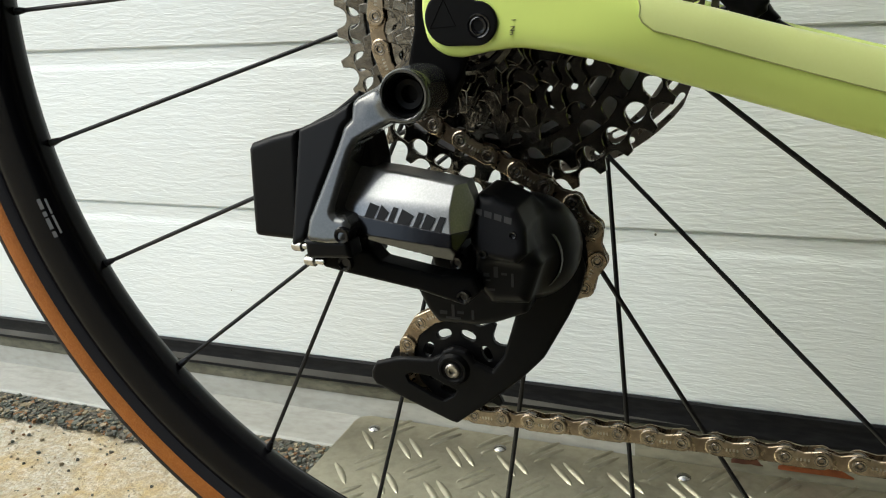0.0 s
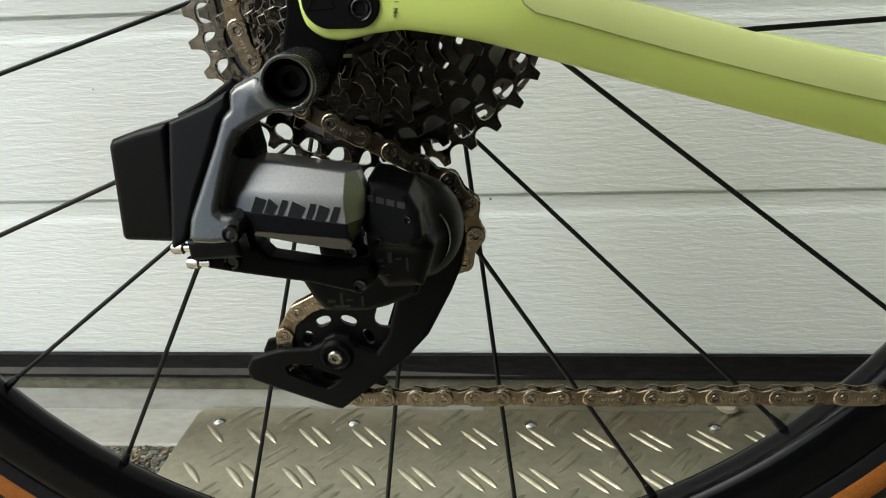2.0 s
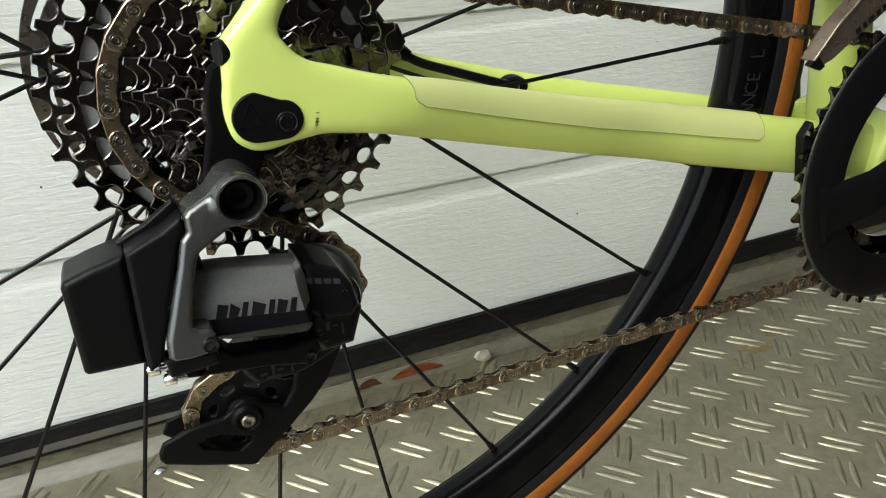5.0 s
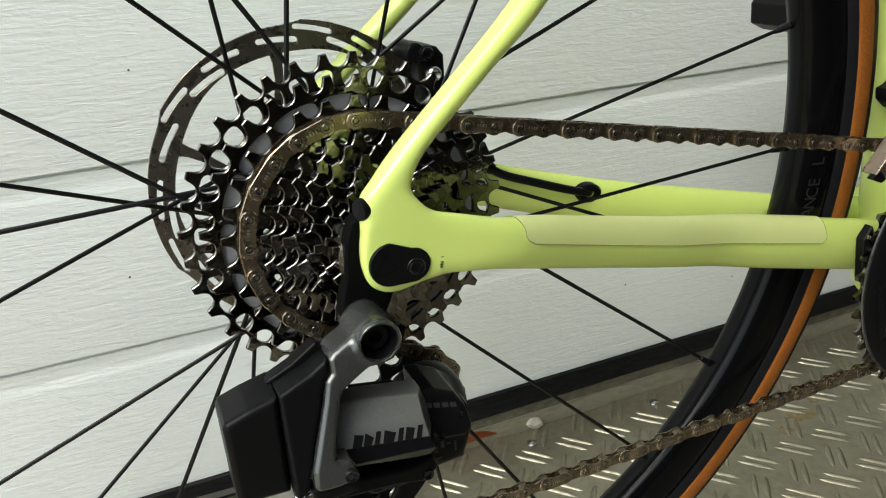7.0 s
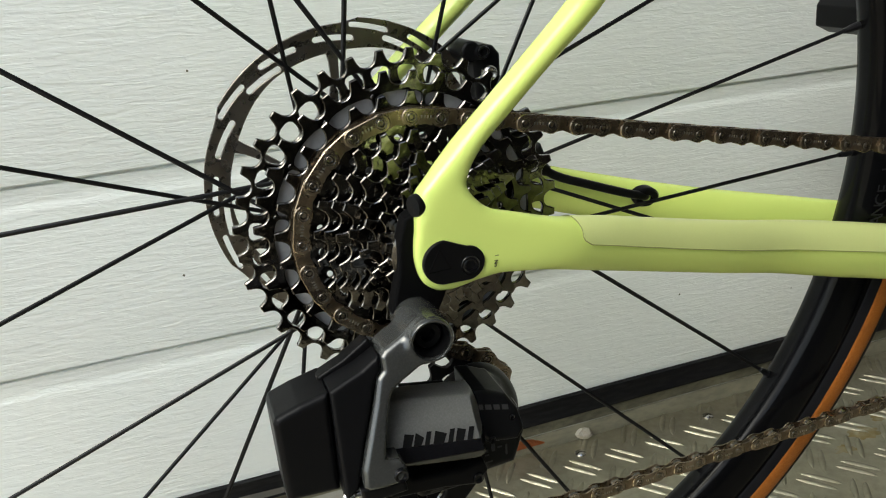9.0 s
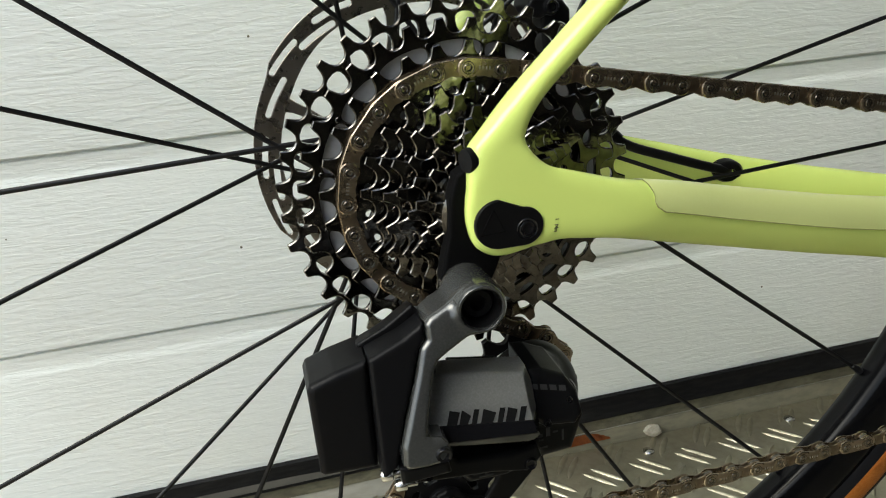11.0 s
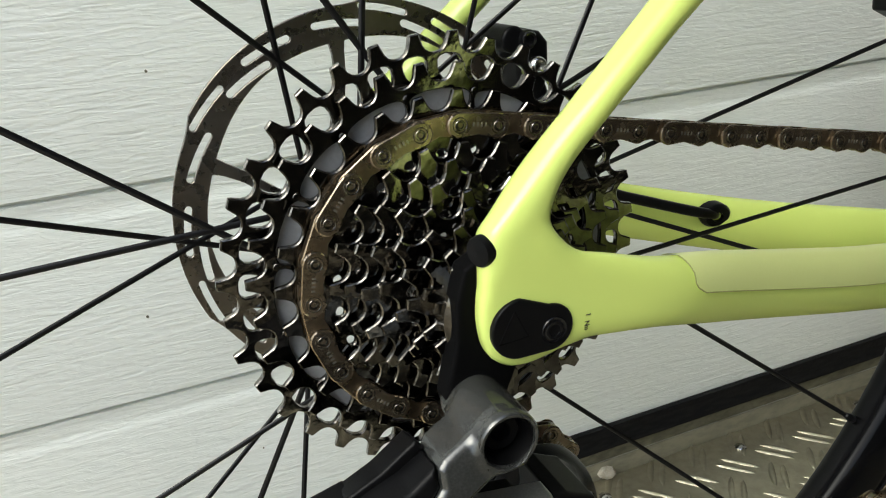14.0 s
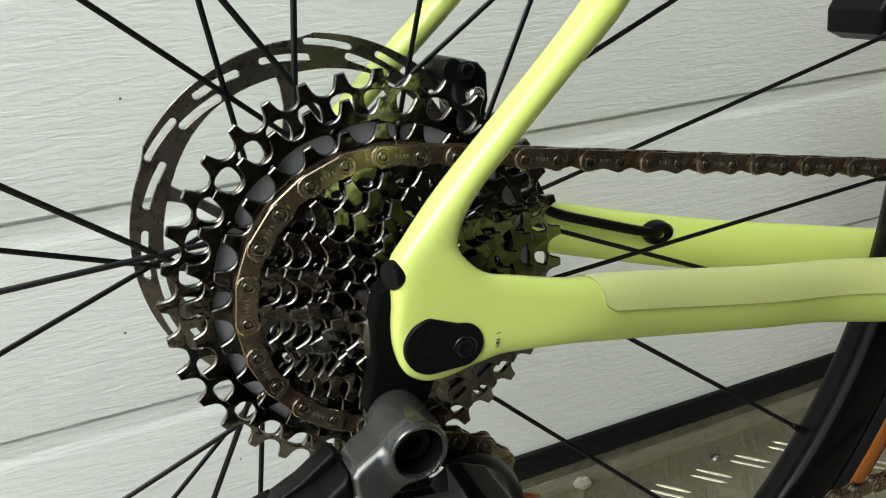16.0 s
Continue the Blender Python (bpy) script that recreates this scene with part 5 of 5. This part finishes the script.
post = prism([(-37, 264), (-31, 264), (-30.5, 250), (-37, 248)], -0.0880, -0.0700, 0.002)
part("lower_link", carve("lower_link", lambda x, y, z: blend(lower(x, y, z), post(x, y, z), 0.003), (-0.054, -0.098, 0.230), (0.012, -0.058, 0.268), 0.0008), BLACK, mech)
part("inner_link", carve("inner_link", lambda x, y, z: blend(prism([(-22, 276.5), (-2, 273), (3, 262), (0, 240), (-14, 240), (-16, 262)], -0.0680, -0.0580, 0.002)(x, y, z), prism([(-24, 230), (-20, 222), (-16, 217), (0, 217), (8, 219), (20, 224), (24, 236), (8, 244), (-12, 240)], -0.0620, -0.0420, 0.003)(x, y, z), 0.004), (-0.032, -0.074, 0.207), (0.030, -0.038, 0.283), 0.0009), BLACK, mech)
part("cradle_back", carve("cradle_back", prism([(-42, 294), (-32, 298), (-29.5, 284), (-30, 270), (-42, 270)], -0.0800, -0.0640, 0.002), (-0.046, -0.084, 0.266), (-0.014, -0.060, 0.302), 0.0009), BLACK, mech)
# marks moulded into the housing, as plain bars
for x, z, y, w, h in ((0.0095, 0.2440, -0.0762, 0.0022, 0.0014), (0.0100, 0.2420, -0.0762, 0.0018, 0.0008), (0.0130, 0.2452, -0.0762, 0.0016, 0.0040), (0.0160, 0.2446, -0.0762, 0.0020, 0.0008), (0.0190, 0.2425, -0.0762, 0.0008, 0.0050), (0.0110, 0.2385, -0.0762, 0.0030, 0.0008),
                      (-0.0130, 0.2220, -0.0622, 0.0030, 0.0014), (-0.0090, 0.2230, -0.0622, 0.0012, 0.0050), (-0.0060, 0.2225, -0.0622, 0.0026, 0.0010), (-0.0090, 0.2200, -0.0622, 0.0060, 0.0009), (-0.0010, 0.2220, -0.0622, 0.0010, 0.0040)):
    bm = bmesh.new()
    bmesh.ops.create_cube(bm, size=1.0, matrix=Matrix.Translation((x, y, z)) @ Matrix.Diagonal((w, 0.0002, h, 1)))
    part("moulded_mark", bm, MARK, mech)
for x, z, ln in ((-0.0545, 0.2572, 0.010), (-0.0500, 0.2520, 0.008)):
    bm = lathe([(0.0, 0.0), (0.0010, 0.0), (0.0011, 0.0012), (0.0019, 0.0004), (0.0022, 0.0010), (0.0022, 0.0042), (0.0013, 0.0046), (0.0013, ln), (0.0, ln)], (0, 0), 16, close=False)
    part("limit_screw", bm, STEEL, mech, "bright steel limit screw", m=Matrix.Translation((x - 0.001, -0.0965, z)) @ Matrix.Rotation(radians(-90 - 4), 4, "Z"), smooth=40)
part("screw_block", carve("screw_block", prism([(-49, 260.5), (-32, 260.5), (-31, 254.5), (-48.5, 253.5)], -0.1000, -0.0900, 0.0016), (-0.053, -0.103, 0.250), (-0.028, -0.086, 0.264), 0.0007), BLACK, mech)

# cage with its two jockey wheels
cage_poly = [(-60.9, 177.3), (-58.3, 182.2), (-48, 185.6), (-43.5, 186.4), (-31, 187), (-26.8, 189.4), (-25, 192), (-20.8, 193.8), (-14.2, 192.6), (-10.4, 187.8), (-2.8, 185), (2.2, 192.2), (7.8, 211), (6, 222), (4, 234), (4, 246), (14, 254), (26, 253), (34, 244), (37, 234), (35, 224.5), (30.3, 213.3), (20, 193.5), (10.3, 182.6), (-4.8, 169.2), (-20, 156.6), (-22.6, 157), (-44, 165), (-59, 171), (-61, 174)]
cage_hole = prism([(-43.5, 177.6), (-41, 179.3), (-37, 179.2), (-32, 179.0), (-25, 175.6), (-19.2, 173.4), (-20.7, 170.6), (-26, 167.2), (-30.1, 168.4), (-37.9, 172.2), (-42.6, 174.4)], -0.1, 0.0, 0.0002)
cage = part("cage_plate", carve("cage_plate", lambda x, y, z: np.maximum(facet(cage_poly, -0.0348, -0.0318, 0.0010)(x, y, z), -cage_hole(x, y, z)), (-0.062, -0.040, 0.153), (0.041, -0.032, 0.258), 0.0008), CAGE, mech, "black cage plate")
part("cage_plate", carve("inner_plate", lambda x, y, z: np.maximum(prism([(-58, 178), (-55, 184), (-42, 188), (-30, 186), (-21, 190), (-12, 187), (0, 197), (6, 210), (6, 236), (14, 246), (24, 244), (28, 234), (22, 206), (6, 184), (-10, 168), (-24, 161), (-48, 168)], -0.0205, -0.0185, 0.0008)(x, y, z), -prism([(6.5, 210), (-1.5, 186), (-7.5, 190.5), (2, 208)], -0.1, 0.1, 0.0005)(x, y, z)), (-0.062, -0.024, 0.153), (0.041, -0.015, 0.258), 0.0010), CAGE, mech, "black cage plate")
part("cage_boss", lathe([(0.0, -0.0362), (0.0044, -0.0362), (0.0052, -0.0370), (0.0062, -0.0370), (0.0066, -0.0360), (0.0072, -0.0354), (0.0076, -0.0346), (0.0076, -0.0330), (0.0, -0.0330)], LOWER, 28, close=False), CAGE, mech, smooth=40)
part("cage_bolt", lathe([(0.0, -0.0364), (0.0012, -0.0364), (0.0014, -0.0375), (0.0026, -0.0377), (0.0033, -0.0371), (0.0033, -0.0360), (0.0, -0.0360)], LOWER, 20, close=False), BOLT, mech, "dull steel cage bolt", smooth=40)


def jockey(centre, phase):
    n = 12
    rp = pitch_radius(n)
    line = []
    for i in range(n):
        for s, r in ((-5.2, 2.0), (-4.2, -0.2), (-3.4, -1.7), (-2.2, -3.1), (0, -3.8), (2.2, -3.1), (3.4, -1.7), (4.2, -0.2), (5.2, 2.0)):
            a = phase + (i * 12.7 + s) / 1000 / rp
            line.append((centre[0] + (rp + r / 1000) * math.cos(a), centre[1] + (rp + r / 1000) * math.sin(a)))
    holes = [oval((centre, 0.0148), radians(69.5 + 45 * k), 0.0036, 0.0021, 0.1) for k in range(8)]
    return plate_solid("jockey_wheel", line, holes, COG24_Y - 0.0012, COG24_Y + 0.0012, 0.0003, (BLACK, BLACK))


part("jockey_wheel", jockey(UPPER, 0.3), BLACK, mech)
part("jockey_wheel", jockey(LOWER, 0.1), BLACK, mech)
for c in (UPPER, LOWER):
    part("jockey_hub", lathe([(0.003, -0.0325), (0.0052, -0.0325), (0.0085, -0.0300), (0.0085, -0.0250), (0.0052, -0.0210), (0.003, -0.0210)], c, 24), BLACK, mech, smooth=40)

# cranks, rings, front derailleur, pedal
def ring_mesh(n, y, inner, thick, phase):
    line = []
    rp = pitch_radius(n)
    for i in range(n):
        for s, r in ((-5.2, 2.2), (-3.5, -1.75), (-1.9, -3.4), (0, -3.95), (1.9, -3.4), (3.5, -1.75), (5.2, 2.2)):
            line.append((phase + (i * 12.7 + s) / 1000 / rp, rp + r / 1000))
    pts, polys = [], []
    for a, r in line:
        for q in (inner, r):
            pts.append((BB[0] + q * math.cos(a), BB[1] + q * math.sin(a)))
    N = len(line)
    for i in range(N):
        a, b = 2 * i, 2 * ((i + 1) % N)
        polys.append((a, a + 1, b + 1, b))
    return flat_solid((pts, polys), y - thick / 2, y + thick / 2)


crank = part("crankset", carve("crank_arm", lambda x, y, z: blend(stay([(0.388, -0.070, 0.240, 0.017, 0.008), (0.391, -0.074, 0.18, 0.0135, 0.007), (0.395, -0.078, 0.11, 0.0130, 0.0065), (0.397, -0.080, 0.070, 0.0145, 0.0065)])(x, y, z), drum(388, 240, 21, -0.0740, -0.050, 0.003)(x, y, z), 0.006), (0.355, -0.092, 0.045), (0.425, -0.045, 0.27), 0.0018), BLACK, bike, "black crankset with two chainrings")
part("large_chainring", ring_mesh(46, BIG_Y, 0.0795, 0.0024, 0.02), BLACKCOG, crank, smooth=30)
part("ring_face", lathe([(0.0615, -0.0480), (0.0625, -0.0506), (0.0760, -0.0512), (0.0880, -0.0496), (0.0895, -0.0484), (0.0895, -0.0462), (0.0615, -0.0462)], BB, 96), BLACK, crank, "wide black face of the large chainring", smooth=40)
part("ring_edge", lathe([(0.0893, -0.0482), (0.0905, -0.0480), (0.0908, -0.0470), (0.0893, -0.0466)], BB, 96), GREY, crank, "grey edge of the large chainring", smooth=40)
part("small_chainring", ring_mesh(33, RING_Y, 0.052, 0.0022, 0.05), BLACKCOG, crank, smooth=30)
for k in range(4):
    a = radians(195 + 90 * k)
    p = [(BB[0] + r * math.cos(a), -0.0495 - (0.004 if r < 0.05 else 0), BB[1] + r * math.sin(a)) for r in (0.012, 0.045, 0.070, 0.0805)]
    part("spider_arm", tube(p, [0.018, 0.0155, 0.0165, 0.022], 12, flat=0.28), BLACK, crank, smooth=60)
part("ring_guard", carve("ring_guard", prism([(296, 268), (302, 276), (308, 262), (306, 244), (300, 240)], -0.0440, -0.0380, 0.0008), (0.288, -0.047, 0.235), (0.312, -0.035, 0.280), 0.0010), BLACK, bike, "black guard plate on the chainstay")
fd = part("front_derailleur", carve("fd_cage", prism([(284.5, 312), (291, 309.2), (298, 311.8), (318, 324.5), (337, 336.5), (372, 358), (372, 373), (350, 362.5), (332.3, 352), (313.2, 342), (298.6, 329.2)], -0.0535, -0.0518, 0.0005), (0.280, -0.056, 0.30), (0.376, -0.048, 0.38), 0.0008), MECH, bike, "bronze-grey front derailleur cage")
part("cage_tip", carve("cage_tip", prism([(280.8, 310.6), (289.2, 307.1), (292.5, 309.0), (286.5, 315.5)], -0.0545, -0.0505, 0.0007), (0.277, -0.058, 0.303), (0.296, -0.047, 0.319), 0.0006), BLACK, fd, "black tip of the cage")
part("cage_edge", carve("cage_edge", prism([(283, 312.5), (285.5, 312.2), (299.2, 328.4), (313.6, 341), (332.7, 351), (372, 372), (372, 374), (331.8, 353), (312.6, 343), (297.8, 330.2)], -0.0545, -0.0450, 0.0005), (0.280, -0.058, 0.308), (0.376, -0.042, 0.378), 0.0008), MECH, fd)
part("cage_inner", carve("cage_inner", prism([(304, 306), (330, 318), (352, 330), (375, 348), (375, 366), (345, 350), (318, 324)], -0.0345, -0.0328, 0.0005), (0.298, -0.037, 0.302), (0.38, -0.030, 0.37), 0.0010), MECH, fd)
for x, w in ((312, 3), (316.5, 2.2), (320, 3.4), (324.8, 2.6), (328.6, 3.2)):
    z = 322.6 + (x - 312) * 0.62
    bm = bmesh.new()
    bm.faces.new([bm.verts.new((a / 1000, -0.0537, c / 1000)) for a, c in ((x, z), (x + w, z + w * 0.62), (x + w - 1.6, z + w * 0.62 + 2.6), (x - 1.6, z + 2.6))])
    part("cage_mark", bm, DECAL, fd)
part("fd_body", carve("fd_body", lambda x, y, z: blend(prism([(327, 348), (333, 350), (339, 355), (343, 363.5), (352, 372), (372, 372), (366, 350), (351, 333), (335, 335.6), (328.4, 341)], -0.034, -0.010, 0.003)(x, y, z), drum(334, 343.5, 5, -0.040, -0.024, 0.001)(x, y, z), 0.003), (0.318, -0.044, 0.326), (0.378, -0.004, 0.378), 0.0012), BLACK, fd, "black derailleur body")
part("fd_screw", lathe([(0.0, -0.0402), (0.0014, -0.0402), (0.0016, -0.0412), (0.0028, -0.0412), (0.0034, -0.0406), (0.0034, -0.0390), (0.0, -0.0390)], (0.334, 0.3435), 18, close=False), BOLT, fd, smooth=40)
part("far_crank_arm", carve("far_crank_arm", stay([(0.388, 0.058, 0.240, 0.016, 0.008), (0.392, 0.070, 0.31, 0.0135, 0.007), (0.397, 0.076, 0.38, 0.0130, 0.0065), (0.400, 0.078, 0.408, 0.0135, 0.0065)]), (0.365, 0.045, 0.22), (0.42, 0.09, 0.43), 0.0025), BLACK, bike, "black crank arm on the brake side")
pedal = part("pedal", carve("pedal", lambda x, y, z: blend(prism([(379, 382), (380, 367), (393, 361), (420, 362), (431, 372), (430, 386), (412, 398), (388, 396)], 0.105, 0.150, 0.004)(x, y, z), drum(404, 380, 9, 0.085, 0.152, 0.002)(x, y, z), 0.003), (0.372, 0.08, 0.354), (0.44, 0.158, 0.404), 0.0015), BLACK, bike, "black pedal on the brake side")
rim_letters("ANCE L", -10.6, -1.27, 0.0138)


# small litter on the plate and the sill
def leaf(cx, cy, length, width, turn, seed):
    bm = bmesh.new()
    n = 8
    rows = []
    for i in range(n + 1):
        u = i / n
        w = width * math.sin(math.pi * min(1, u * 0.95 + 0.04)) ** 0.7
        row = []
        for v in (-1, -0.4, 0.4, 1):
            x = (u - 0.5) * length
            y = v * width * 0.12 + 0.0015 * noise.noise(Vector((x * 70, v, seed)))
            z = PLATE_Z + 0.0052 + w * (v + 1) * 0.62 + 0.0012 * (1 + noise.noise(Vector((x * 160, v * 2, seed))))
            row.append(bm.verts.new((cx + x * math.cos(turn) - y * math.sin(turn), cy + x * math.sin(turn) + y * math.cos(turn), z)))
        rows.append(row)
    for p, q in zip(rows, rows[1:]):
        for k in range(3):
            bm.faces.new((p[k], p[k + 1], q[k + 1], q[k]))
    bmesh.ops.solidify(bm, geom=bm.faces[:], thickness=0.0006)
    return bm


tagged(part("dry_leaf", leaf(0.157, 0.2204, 0.050, 0.0070, 0.02, 1), LEAF, None, smooth=50), "curled orange-brown dry leaf against the door sill", "leaf", group="leaves")
tagged(part("dry_leaf", leaf(0.111, 0.2204, 0.022, 0.0060, 0.1, 2), DARK_LEAF, None, smooth=50), "small dark dry leaf against the door sill", "leaf", group="leaves")
bm = bmesh.new()
bmesh.ops.create_icosphere(bm, subdivisions=2, radius=0.0058)
for v in bm.verts:
    v.co = Vector((v.co.x * 1.5, v.co.y * 0.8, v.co.z * 1.0)) * (1 + 0.4 * noise.noise(v.co * 220))
    v.co += Vector((0.2225, 0.2172, PLATE_Z + 0.0070))
tagged(part("stone_chip", bm, STONE, None, smooth=30), "pale broken stone chip beside the door seal", "stone")
